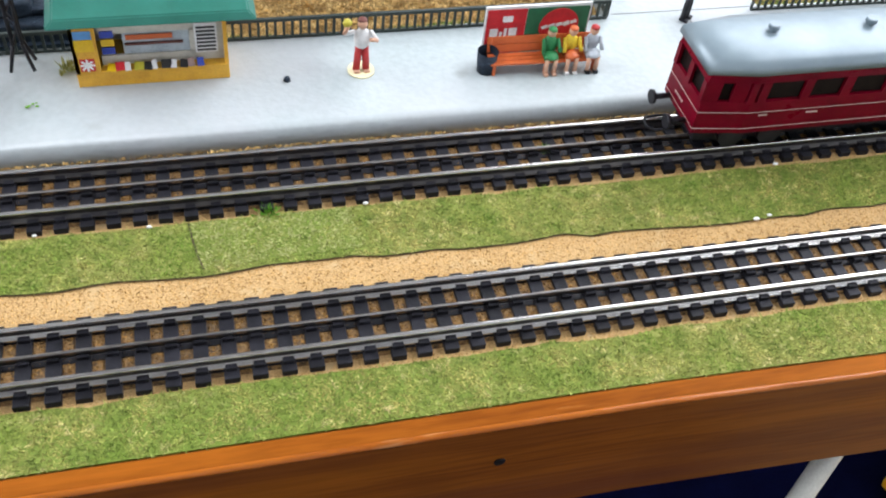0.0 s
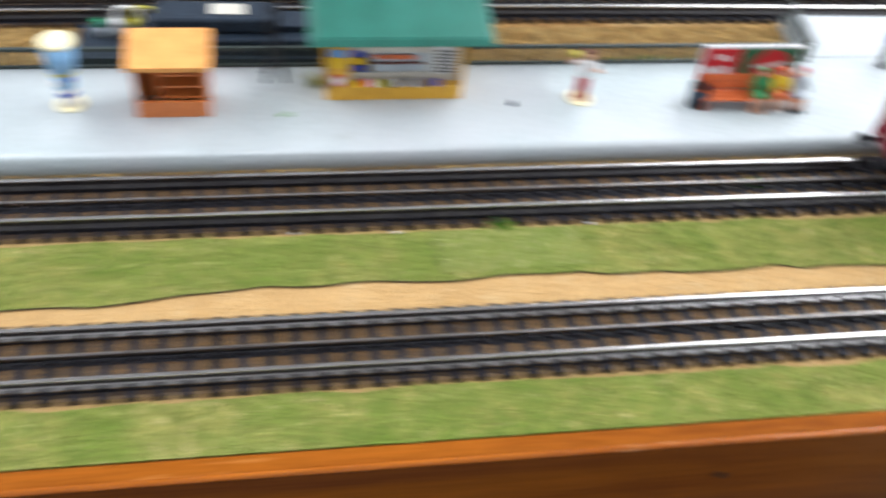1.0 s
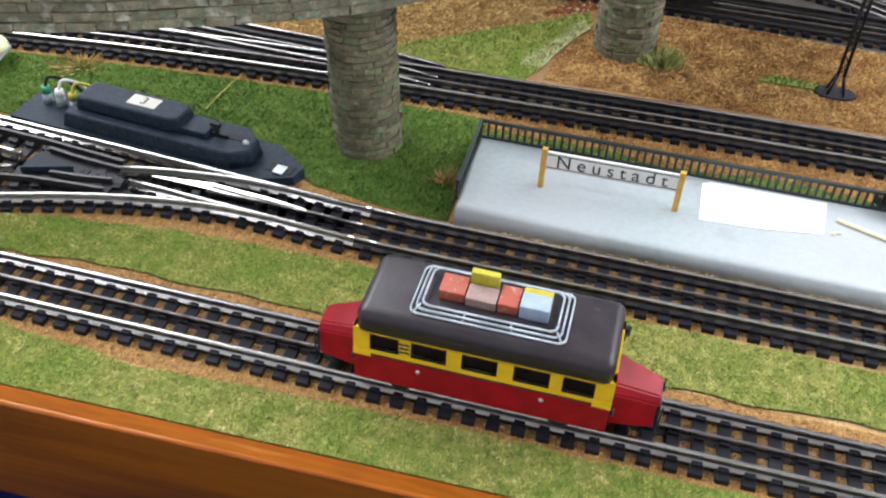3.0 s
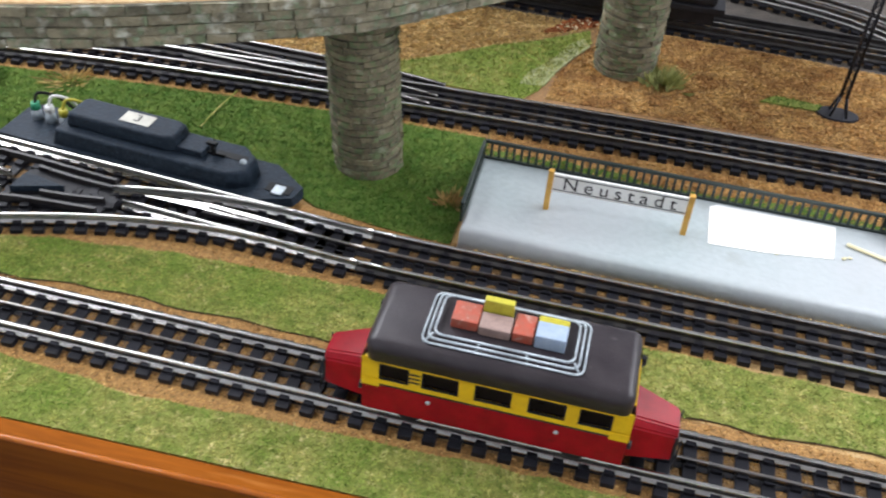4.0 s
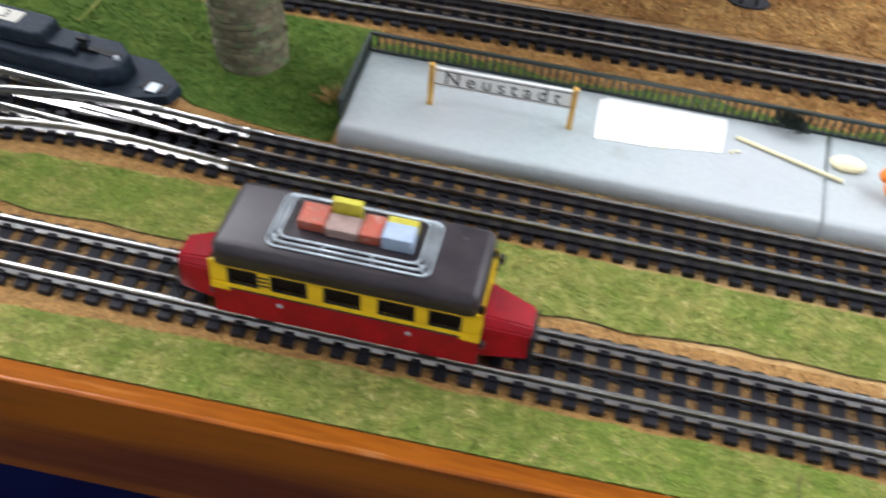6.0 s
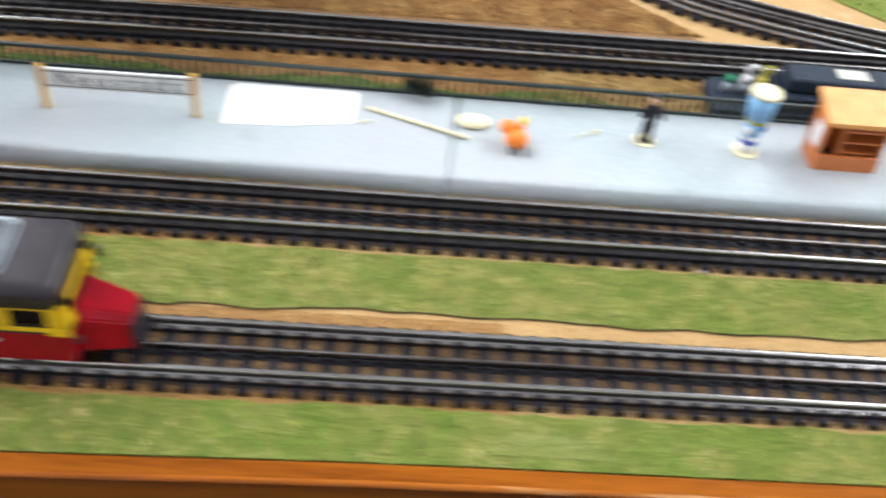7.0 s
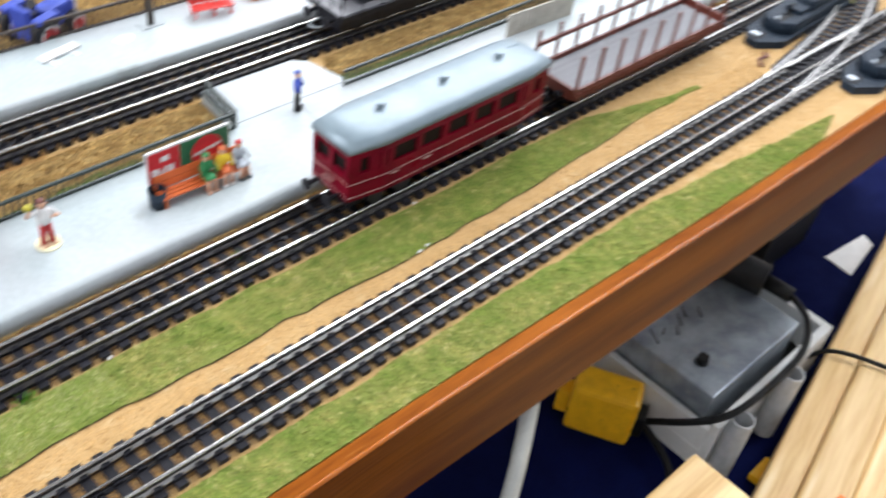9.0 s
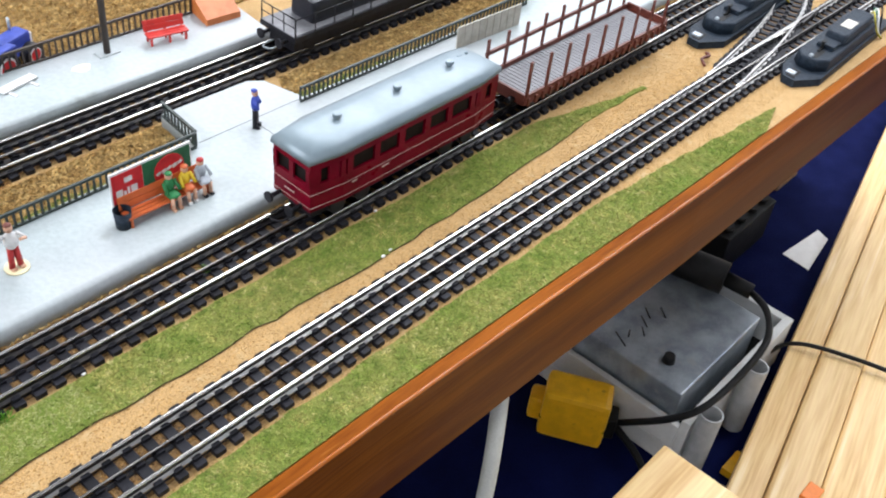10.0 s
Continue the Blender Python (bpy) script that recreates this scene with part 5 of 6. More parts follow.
def kiosk(x, y):
    t = thing("kiosk", "yellow newspaper kiosk with a broad green roof", "kiosk", x, y, ZP)
    W, D = 4.65, 1.75
    bm = bmesh.new()
    box(bm, 0, W, 0, D, 0, 0.55, bev=0.03)
    part("base", bm, M_KIOSK, t)
    bm = bmesh.new()
    box(bm, 0, 0.75, 0, 0.12, 0.5, 2.2)
    box(bm, 0, 0.12, 0, D, 0.5, 2.2)
    part("side_panel", bm, M_KIOSK, t, "yellow end panel with posters")
    bm = bmesh.new()
    box(bm, W - 0.12, W, 0, D, 0.5, 2.2)
    part("side_panel", bm, M_KIOSK, t)
    bx("back_wall", M_GREYP, t, 0, W, D - 0.1, D, 0.5, 2.2)
    bm = bmesh.new()
    box(bm, 0.8, W - 0.12, 0.28, 0.36, 0.55, 0.95)
    box(bm, 0.8, W - 0.12, 0.28, 0.36, 1.75, 2.2)
    box(bm, 3.5, W - 0.12, 0.28, 0.36, 0.9, 1.8)
    part("front_wall", bm, M_GREYP, t, "grey-beige serving front")
    bx("counter", M_KIOSK, t, 0.75, W - 0.05, -0.05, 0.45, 0.5, 0.6)
    bx("window_glass", M_GREYM, t, 1.5, 3.5, 0.33, 0.35, 0.95, 1.75)
    bx("shelf_board", M_BROWN, t, 1.55, 3.3, 0.25, 0.4, 1.3, 1.36)
    bx("sign_board", M_BENCH, t, 1.6, 3.0, 0.26, 0.28, 1.5, 1.68)
    for i, (m, w) in enumerate(((M_YEL, 0.3), (M_PRED, 0.34), (M_CLW, 0.2), (M_CASE_Y, 0.34), (M_INK, 0.32), (M_CLW, 0.18), (M_INK, 0.38), (M_CLW, 0.22), (M_INK, 0.3), (M_CASE_P, 0.24), (M_CLB, 0.25))):
        bm = bmesh.new()
        box(bm, 0, w * 0.85, 0, 0.28, 0, 0.04, m=pose(0.92 + i * 0.275, -0.1, 0.62, 22 + (i * 13 % 17), 0, (i * 37 % 21) - 10))
        part("magazine", bm, m, t)
    for i, (m, z) in enumerate(((M_CLB, 1.75), (M_YEL, 1.45), (M_CLB, 1.15))):
        bm = bmesh.new()
        box(bm, 0.85, 1.25, 0.24, 0.28, z - 0.12, z + 0.12)
        part("poster", bm, m, t)
    bx("poster", M_YEL, t, 0.1, 0.66, -0.02, -0.003, 1.35, 1.78)
    bx("poster", M_CLS, t, 0.12, 0.64, -0.02, -0.003, 1.8, 2.1)
    bx("poster", M_PRED, t, 0.16, 0.6, -0.02, -0.003, 0.62, 1.08, label="red poster with a pale star shape")
    bm = bmesh.new()
    for a in (0, 45, 90, 135):
        box(bm, -0.22, 0.22, -0.008, 0.0, -0.035, 0.035, m=pose(0.38, -0.022 - a * 1e-4, 0.85, 0, a, 0))
    part("star_shape", bm, M_CLW, t)
    bx("price_list", M_CLW, t, 3.66, 4.36, 0.25, 0.277, 0.9, 1.98)
    for i in range(7):
        bx("poster_bar", M_INK, t, 3.72, 4.3, 0.236, 0.247, 0.95 + i * 0.14, 1.03 + i * 0.14)
    # roof: a mono-pitch slab
    bm = bmesh.new()
    x0, x1, y0, y1 = -0.6, W + 0.95, -0.38, 2.75
    v = [bm.verts.new(p) for p in ((x0, y0, 2.42), (x1, y0, 2.42), (x1, y1, 2.85), (x0, y1, 2.85), (x0 + 0.25, y0 + 0.2, 2.66), (x1 - 0.25, y0 + 0.2, 2.66), (x1 - 0.25, y1 - 0.15, 3.15), (x0 + 0.25, y1 - 0.15, 3.15))]
    for f in ((0, 1, 2, 3), (4, 5, 6, 7), (0, 1, 5, 4), (1, 2, 6, 5), (2, 3, 7, 6), (3, 0, 4, 7)):
        bm.faces.new([v[i] for i in f])
    bmesh.ops.bevel(bm, geom=list(bm.edges), offset=0.04, segments=2, affect="EDGES")
    part("roof", bm, M_ROOFG, t, "broad dark green roof")
    return t


kiosk(25.28, 10.05)


def stall(x, y):
    t = thing("stall", "small orange wooden stall with open compartments", "stall", x, y, ZP)
    W, D = 2.3, 1.25
    bx("front_panel", M_ORANGE, t, 0, W, 0, 0.12, 0, 0.62, bev=0.02)
    bx("side_panel", M_ORANGE, t, 0, 0.1, 0.1, D, 0, 2.0)
    bx("side_panel", M_ORANGE, t, W - 0.1, W, 0.1, D, 0, 2.0)
    bx("back_panel", M_ORANGE, t, 0, W, D - 0.08, D, 0, 2.1)
    bx("divider", M_ORANGE, t, 0.72, 0.8, 0.15, D, 0.55, 1.9)
    for z in (0.62, 1.05, 1.5):
        bx("shelf", M_ORANGE, t, 0.78, W - 0.1, 0.2, D - 0.1, z, z + 0.07)
    bx("lintel", M_ORANGE, t, 0, W, 0.02, 0.14, 1.78, 1.98)
    bx("notice", M_CLW, t, -0.02, -0.004, 0.3, 0.9, 0.7, 1.6)
    bm = bmesh.new()
    v = [bm.verts.new(p) for p in ((-0.15, -0.22, 1.98), (W + 0.15, -0.22, 1.98), (W + 0.15, D + 0.1, 2.38), (-0.15, D + 0.1, 2.38), (-0.15, -0.22, 2.14), (W + 0.15, -0.22, 2.14), (W + 0.15, D + 0.1, 2.55), (-0.15, D + 0.1, 2.55))]
    for f in ((0, 1, 2, 3), (4, 5, 6, 7), (0, 1, 5, 4), (1, 2, 6, 5), (2, 3, 7, 6), (3, 0, 4, 7)):
        bm.faces.new([v[i] for i in f])
    part("roof", bm, M_ORANGEL, t, "pale orange flat roof")
    return t


stall(19.15, 9.3)

# ---- figures: plain painted shapes ----


def figure(name, label, x, y, z, rz, mats, pose_kind="stand", base=None, h=2.0, hat=0.0, arms=False):
    """mats: legs, torso, head, hat or hair, feet. One mesh each."""
    bm = bmesh.new()
    k = h / 2.0
    if pose_kind == "stand":
        for s in (-1, 1):
            rod(bm, (s * 0.16 * k, 0, 0.08), (s * 0.1 * k, 0, 0.95 * k), 0.12 * k, 8, 0)
            box(bm, s * 0.16 * k - 0.09, s * 0.16 * k + 0.09, -0.22, 0.1, 0.02, 0.13, mi=4)
        ball(bm, 0, 0, 1.28 * k, 0.28 * k, 1, 0.72, 1.45, 10, 1)
        if arms:
            rod(bm, (-0.24 * k, 0, 1.55 * k), (-0.6 * k, -0.1, 1.55 * k), 0.075 * k, 6, 1)
            rod(bm, (-0.6 * k, -0.1, 1.55 * k), (-0.42 * k, -0.1, 1.9 * k), 0.07 * k, 6, 2)
            ball(bm, -0.5 * k, -0.1, 1.95 * k, 0.16 * k, 1, 1, 0.8, 8, 6)
            rod(bm, (0.24 * k, 0, 1.55 * k), (0.45 * k, -0.2, 1.3 * k), 0.075 * k, 6, 1)
            rod(bm, (0.45 * k, -0.2, 1.3 * k), (0.2 * k, -0.35, 1.45 * k), 0.07 * k, 6, 2)
        else:
            rod(bm, (-0.26 * k, 0, 1.55 * k), (-0.42 * k, -0.22, 1.2 * k), 0.075 * k, 6, 1)
            rod(bm, (0.26 * k, 0, 1.55 * k), (0.4 * k, -0.15, 1.1 * k), 0.075 * k, 6, 1)
        ball(bm, 0, 0, 1.82 * k, 0.16 * k, 1, 1, 1.15, 10, 2)
        top = 1.94 * k
    else:
        for s in (-1, 1):
            rod(bm, (s * 0.13, 0.1, 0.62), (s * 0.15, -0.35, 0.6), 0.11, 8, 0)
            rod(bm, (s * 0.15, -0.35, 0.6), (s * 0.15, -0.38, 0.08), 0.08, 8, 2)
            box(bm, s * 0.15 - 0.07, s * 0.15 + 0.07, -0.52, -0.3, 0.02, 0.12, mi=4)
        ball(bm, 0, 0.08, 0.95, 0.26, 1.05, 0.75, 1.35, 10, 1)
        ball(bm, 0, -0.15, 0.66, 0.26, 1.1, 1.2, 0.55, 10, 0)
        for s in (-1, 1):
            rod(bm, (s * 0.25, 0.06, 1.18), (s * 0.3, -0.25, 0.8), 0.07, 6, 1)
        ball(bm, 0, 0.04, 1.45, 0.16, 1, 1, 1.15, 10, 2)
        top = 1.56
    ball(bm, 0, 0.03, top, 0.155 * k + hat, 1, 1, 0.55 if not hat else 0.3, 10, 3)
    if base:
        cyl(bm, 0, 0, 0, 0.06, base, seg=20, mi=5)
    ob = part(name, bm, list(mats) + [M_CREAM if base else M_BLACK, M_CASE_Y])
    ob.matrix_basis = pose(x * CM, y * CM, z * CM, 0, 0, rz)
    return tagged(ob, label, "figurine")


figure("figurine", "painted figurine in white shirt and red trousers on round base", 34.2, 9.95, ZP, 0, (M_CLR, M_CLW, M_SKIN, M_BROWN, M_SKIN), base=0.45, h=2.05, arms=True)
figure("figurine", "seated figurine in a green dress with green hat", 40.55, 9.42, ZP, 0, (M_CLG, M_CLG, M_SKIN, M_CLG, M_SKIN), "sit")
figure("figurine", "seated figurine in yellow top and brown skirt", 41.3, 9.42, ZP, 0, (M_BENCH, M_CLY, M_SKIN, M_BENCH, M_CLW), "sit")
figure("figurine", "seated figurine in pale grey with red cap", 42.05, 9.4, ZP, 0, (M_CLGREY, M_CLGREY, M_SKIN, M_CLR, M_BLACK), "sit")
figure("figurine", "standing figurine in blue uniform jacket and dark trousers", 46.7, 11.7, ZP, 40, (M_BLACK, M_CLB, M_SKIN, M_CLB, M_BLACK), h=1.95)
figure("figurine", "small black-clad figurine standing on a dark base", 13.35, 10.2, ZP, 0, (M_BLACK, M_BLACK, M_SKIN, M_BLACK, M_BLACK), base=0.4, h=1.9)
bm = bmesh.new()
cyl(bm, 0, 0, 0, 0.07, 0.46, seg=24, mi=3)
cyl(bm, 0, 0, 0.07, 0.45, 0.27, 0.25, 16, mi=0)
cyl(bm, 0, 0, 0.45, 0.62, 0.29, 0.29, 16, mi=1)
cyl(bm, 0, 0, 0.62, 0.78, 0.28, 0.30, 16, mi=0)
cyl(bm, 0, 0, 0.78, 1.35, 0.30, 0.36, 16, mi=2)
ball(bm, 0.2, -0.2, 1.2, 0.16, 1, 1, 1, 8, 1)
ball(bm, -0.22, -0.2, 1.05, 0.16, 1, 1, 1, 8, 0)
cyl(bm, 0, 0, 1.35, 1.5, 0.38, 0.40, 18, mi=4)
cyl(bm, 0, 0, 1.5, 2.45, 0.42, 0.50, 20, mi=2)
cyl(bm, 0, 0, 2.45, 2.56, 0.53, 0.49, 20, mi=3)
ob = part("figurine", bm, [M_CLW, M_CLB, M_CLSL, M_CREAM, M_CASE_Y])
ob.matrix_basis = pose(16.95 * CM, 10.05 * CM, ZP * CM)
tagged(ob, "slim pale blue figurine with a cream disc on top", "figurine")
bm = bmesh.new()
ball(bm, 0, 0, 0.38, 0.42, 1.0, 0.9, 0.85, 10, 0)
ball(bm, -0.3, 0.35, 0.6, 0.3, 1, 1, 0.9, 10, 0)
rod(bm, (0.1, 0.2, 0.5), (0.15, 0.4, 0.75), 0.15, 8, 0)
ball(bm, 0.2, 0.4, 0.85, 0.17, 1, 1, 1, 8, 1)
for s in (-0.25, 0.25):
    rod(bm, (s, -0.1, 0.4), (s + 0.1, -0.5, 0.05), 0.05, 6, 2)
ob = part("figurine", bm, [M_BRIGHTO, M_CLY, M_BLACK])
ob.matrix_basis = pose(8.7 * CM, 9.25 * CM, ZP * CM)
tagged(ob, "bright orange crouching figurine with yellow cap", "figurine")

# ---- billboard, benches, bin ----
bb = thing("billboard", "billboard with red and green posters behind the bench", "billboard", 38.3, 9.95, ZP)
bx("board", M_CLW, bb, 0, 3.7, 0, 0.08, 0.3, 2.2)
bx("poster", M_PRED, bb, 0.06, 1.42, -0.02, -0.003, 0.36, 2.1, label="red poster with pale shapes")
bx("poster", M_PGRN, bb, 1.44, 3.64, -0.02, -0.003, 0.36, 2.1, label="green poster with a red disc")
bm = bmesh.new()
cyl(bm, 0, 0, -0.012, 0.012, 0.7, seg=32, m=pose(2.62, -0.03, 1.35, 90, 0, 0))
part("red_disc", bm, M_PRED, bb)
for i, (w, hh) in enumerate(((0.28, 0.62), (0.1, 0.5), (0.1, 0.62), (0.28, 0.62))):
    xx = 0.2 + (0, 0.34, 0.5, 0.66)[i]
    bx("pale_shape", M_CLW, bb, xx, xx + w, -0.035, -0.022, 0.75, 0.75 + hh)
bx("pale_shape", M_CLW, bb, 0.6, 0.95, -0.035, -0.022, 1.62, 1.85)
bm = bmesh.new()
for i in range(5):
    box(bm, -0.12, 0.1, -0.006, 0.006, -0.06 - 0.04 * (i % 2), 0.06, m=pose(2.12 + i * 0.25, -0.05, 1.35 + 0.04 * i, 0, -20, 0))
part("pale_swash", bm, M_CLW, bb)
for xx in (0.3, 3.3):
    bx("post", M_BLACK, bb, xx, xx + 0.12, 0.08, 0.18, 0, 2.1)


def bench(label, x, y, z, rz, L, material, D=0.75):
    t = thing("bench", label, "bench", x, y, z, rz, "platform benches")
    for i in range(3):
        bx("seat_slat", material, t, 0, L, i * 0.2, i * 0.2 + 0.18, 0.42 + 0.01 * i, 0.5 + 0.01 * i, bev=0.015)
    for i in range(2):
        bm = bmesh.new()
        box(bm, 0, L, 0, 0.06, 0, 0.27, m=pose(0, 0.62 + 0.06 * i, 0.53 + 0.28 * i, -12, 0, 0), bev=0.015)
        part("back_slat", bm, material, t)
    for xx in (0.1, L / 2, L - 0.2):
        bx("leg", material, t, xx, xx + 0.1, 0.02, 0.14, 0, 0.44)
        bm = bmesh.new()
        rod(bm, (xx + 0.05, 0.58, 0), (xx + 0.05, 0.78, 1.05), 0.06, 6)
        part("back_post", bm, material, t)
    return t


bench("long orange slatted bench on the platform", 38.45, 9.15, ZP, -1, 3.85, M_BENCH)
bench("small red bench on the rear platform", 47.1, 20.35, ZP, -12, 2.1, M_BENCHR)
bm = bmesh.new()
cyl(bm, 0, 0, 0, 0.82, 0.3, 0.36, 20)
fs = [f for f in bm.faces if f.normal.z > 0.9]
r = bmesh.ops.inset_individual(bm, faces=fs, thickness=0.06)
bmesh.ops.translate(bm, vec=(0, 0, -0.5), verts=list({v for f in fs for v in f.verts}))
ob = part("litter_bin", bm, M_ANTHR)
ob.matrix_basis = pose(38.4 * CM, 9.5 * CM, ZP * CM)
tagged(ob, "round dark grey litter bin beside the orange bench", "bin")

# ---- station sign ----
sg = thing("station_sign", "white station name board on two ochre posts", "sign", -6.93, 9.6, ZP, 1)
for xx in (0, 4.85):
    bm = bmesh.new()
    box(bm, xx - 0.1, xx + 0.1, -0.1, 0.1, 0, 1.68, bev=0.03)
    part("post", bm, M_POST, sg)
bx("board", M_SIGN, sg, 0.1, 4.75, -0.04, 0.04, 0.82, 1.56)
for z in (0.9, 1.45):
    bx("line", M_INK, sg, 0.12, 4.73, -0.052, -0.043, z, z + 0.035)
cu = bpy.data.curves.new("station_name", "FONT")
cu.body, cu.size, cu.align_x, cu.align_y, cu.extrude, cu.space_character = "Neustadt", 0.0072, "CENTER", "CENTER", 0.00005, 1.5
tmp = new("station_name_source", cu)
me = bpy.data.meshes.new_from_object(tmp)
bpy.data.objects.remove(tmp)
me.materials.append(M_INK)
ob = new("station_name", me)
ob.parent = sg
ob.matrix_basis = pose(2.42 * CM, -0.05 * CM, 1.19 * CM, 90, 0, 0)

# ---- loose things on the platforms ----


def slab_thing(name, label, category, outline, z0, z1, material):
    bm = bmesh.new()
    prism(bm, outline, z0, z1)
    return tagged(part(name, bm, material), label, category)


slab_thing("paper_sheet", "blank white paper sheet lying on the platform", "paper", [(-1.20, 9.40), (0.70, 9.50), (3.10, 9.90), (3.30, 11.80), (1.10, 11.80), (-0.90, 11.80), (-1.20, 11.60)], ZP + 0.004, ZP + 0.03, M_WHITE)
bm = bmesh.new()
rod(bm, (3.6, 10.85, ZP + 0.07), (7.1, 9.5, ZP + 0.09), 0.07, 8)
tagged(part("stick", bm, M_CREAM), "thin pale stick lying on the platform", "stick")
bm = bmesh.new()
ball(bm, 7.3, 10.45, ZP + 0.12, 0.55, 1.1, 0.75, 0.32, 14)
tagged(part("cream_lid", bm, M_CREAM), "small cream domed lid lying on the platform", "lid")
for i, (x, y) in enumerate(((11.1, 10.2), (11.5, 10.45), (3.45, 10.1), (0.9, 9.6), (24.0, 9.3))):
    bm = bmesh.new()
    for k in range(5):
        ball(bm, x + RNG.uniform(-0.25, 0.25), y + RNG.uniform(-0.12, 0.12), ZP + 0.05, RNG.uniform(0.03, 0.07), 1.3, 0.9, 0.6, 6)
    tagged(part("crumbs", bm, M_CREAM if i != 4 else M_LEAF), "small yellowish glue crumbs on the platform", "crumbs", "platform crumbs")
rng = np.random.default_rng(77)
for nm, lab, cx, cy, cz, rad, hh, m, n in (("shrub", "small dark shrub in front of the fence", 5.4, 11.9, ZP + 0.2, 0.45, 0.55, M_FENCE, 260), ("shrub", "dry yellow-green tuft at the far pier foot", -3.4, 21.5, 0, 0.8, 0.8, M_PALEB, 420),
                                           ("shrub", "dry yellow tuft in the grass near the car", -27.4, 13.0, 0.05, 0.9, 0.3, M_STRAW, 240), ("shrub", "reddish dry tuft at the platform corner", -10.4, 9.8, 0.05, 0.5, 0.4, M_STRAW, 160),
                                           ("sprig", "bright green sprig beside the second track", 30.5, 4.55, 0.05, 0.25, 0.3, M_LEAF, 90), ("sprig", "green sprig between the sleepers", 39.6, 6.0, 0.1, 0.2, 0.25, M_LEAF, 60), ("shrub", "yellow-green tuft beside the kiosk", 24.9, 11.0, ZP, 0.3, 0.35, M_PALEB, 120)):
    p = rng.normal(0, rad * 0.5, (n, 2))
    v = np.zeros((n, 3, 3))
    a = rng.random(n) * 6.283
    z0 = rng.random(n) * hh * 0.6
    v[:, 0] = np.stack([cx + p[:, 0] * 0.6, cy + p[:, 1] * 0.6, cz + 0 * z0], 1)
    v[:, 1] = np.stack([cx + p[:, 0] + 0.035 * np.cos(a), cy + p[:, 1] + 0.035 * np.sin(a), cz + z0], 1)
    v[:, 2] = np.stack([cx + p[:, 0] * 1.2, cy + p[:, 1] * 1.2, cz + z0 + hh * 0.45], 1)
    ob = raw(nm, (v.reshape(-1, 3) * CM).tolist(), np.arange(3 * n).reshape(-1, 3).tolist(), m)
    tagged(ob, lab, "plant")
for x, y, s in ((45.4, 2.15, 0.16), (45.9, 2.25, 0.12), (47.2, 4.45, 0.14), (27.1, 4.4, 0.12), (33.4, 4.5, 0.13), (24.0, 4.5, 0.1), (14.5, 4.5, 0.12)):
    bm = bmesh.new()
    ball(bm, x, y, 0.1, s * 0.55, 1.3, 0.8, 0.7, 6)
    tagged(part("pebble", bm, M_CLW), "small white pebble on the grass mat edge", "pebble", "white pebbles")
bm = bmesh.new()
tube(bm, [(70.2, 1.9, 0.06), (70.5, 2.3, 0.22), (71.1, 2.2, 0.25), (71.5, 2.6, 0.1)], 0.09, 6, 5)
tagged(part("twig", bm, M_BROWN), "curled brown twig on the sand", "twig")

bm = bmesh.new()
cyl(bm, 31.72, 9.7, ZP, ZP + 0.12, 0.12, 0.09, 10)
tagged(part("screw_head", bm, M_ANTHR), "small dark screw head in the platform", "screw")

# ---- posts, rear platform, car, tractor ----


def mast(label, x, y, z, h, material=M_BLACK, plate=True):
    t = thing("signal_mast", label, "mast", x, y, z, 0, "masts")
    if plate:
        bm = bmesh.new()
        prism(bm, [(0.95 * math.cos(a), 0.6 * math.sin(a)) for a in np.linspace(0, 5.98, 20)], 0, 0.16, 0.05)
        part("foot_plate", bm, material, t)
    bm = bmesh.new()
    for sx in (-1, 1):
        for sy in (-1, 1):
            rod(bm, (sx * 0.35, sy * 0.3, 0.12), (sx * 0.14, sy * 0.12, 1.0), 0.06, 6)
            rod(bm, (sx * 0.14, sy * 0.12, 0.9), (sx * 0.12, sy * 0.1, h), 0.05, 6)
    n = int(h / 0.55)
    for i in range(1, n):
        z0 = 0.6 + i * 0.5
        s = 1 if i % 2 else -1
        rod(bm, (-0.13 * s, -0.11, z0), (0.13 * s, -0.11, z0 + 0.45), 0.03, 5)
        rod(bm, (-0.13 * s, 0.11, z0), (0.13 * s, 0.11, z0 + 0.45), 0.03, 5)
    part("lattice_post", bm, material, t)
    return t


mast("black lattice mast on an oval foot on the sand", 4.2, 21.25, 0, 9)
mast("black lattice mast on the platform beside the kiosk", 23.6, 11.2, ZP, 7, M_BLACK, False)
lp = thing("lamp_post", "dark brown post on the rear platform", "post", 45.2, 21.1, ZP)
bx("foot_plate", M_PLAT, lp, -0.55, 0.55, -0.3, 0.3, 0, 0.05)
bm = bmesh.new()
rod(bm, (0, 0, 0), (0, 0, 9), 0.17, 10)
part("pole", bm, M_FENCEB, lp)
slab_thing("yellow_stain", "faded yellow paint blot on the rear platform", "stain", [(43.5 + 0.45 * math.cos(a) * (1 + 0.2 * math.sin(3 * a)), 20.6 + 0.35 * math.sin(a)) for a in np.linspace(0, 5.9, 14)], ZP + 0.004, ZP + 0.012, M_CREAM)
ld = thing("broken_frame", "broken white plastic frame lying on the rear platform", "frame", 39.6, 20.6, ZP, 12)
for b in ((0, 1.9, 0, 0.5, 0.03, 0.12), (0.2, 0.35, -0.5, 0.6, 0.0, 0.05), (1.4, 1.55, -0.5, 0.6, 0.0, 0.05)):
    bx("bar", M_CLW, ld, *b)
bm = bmesh.new()
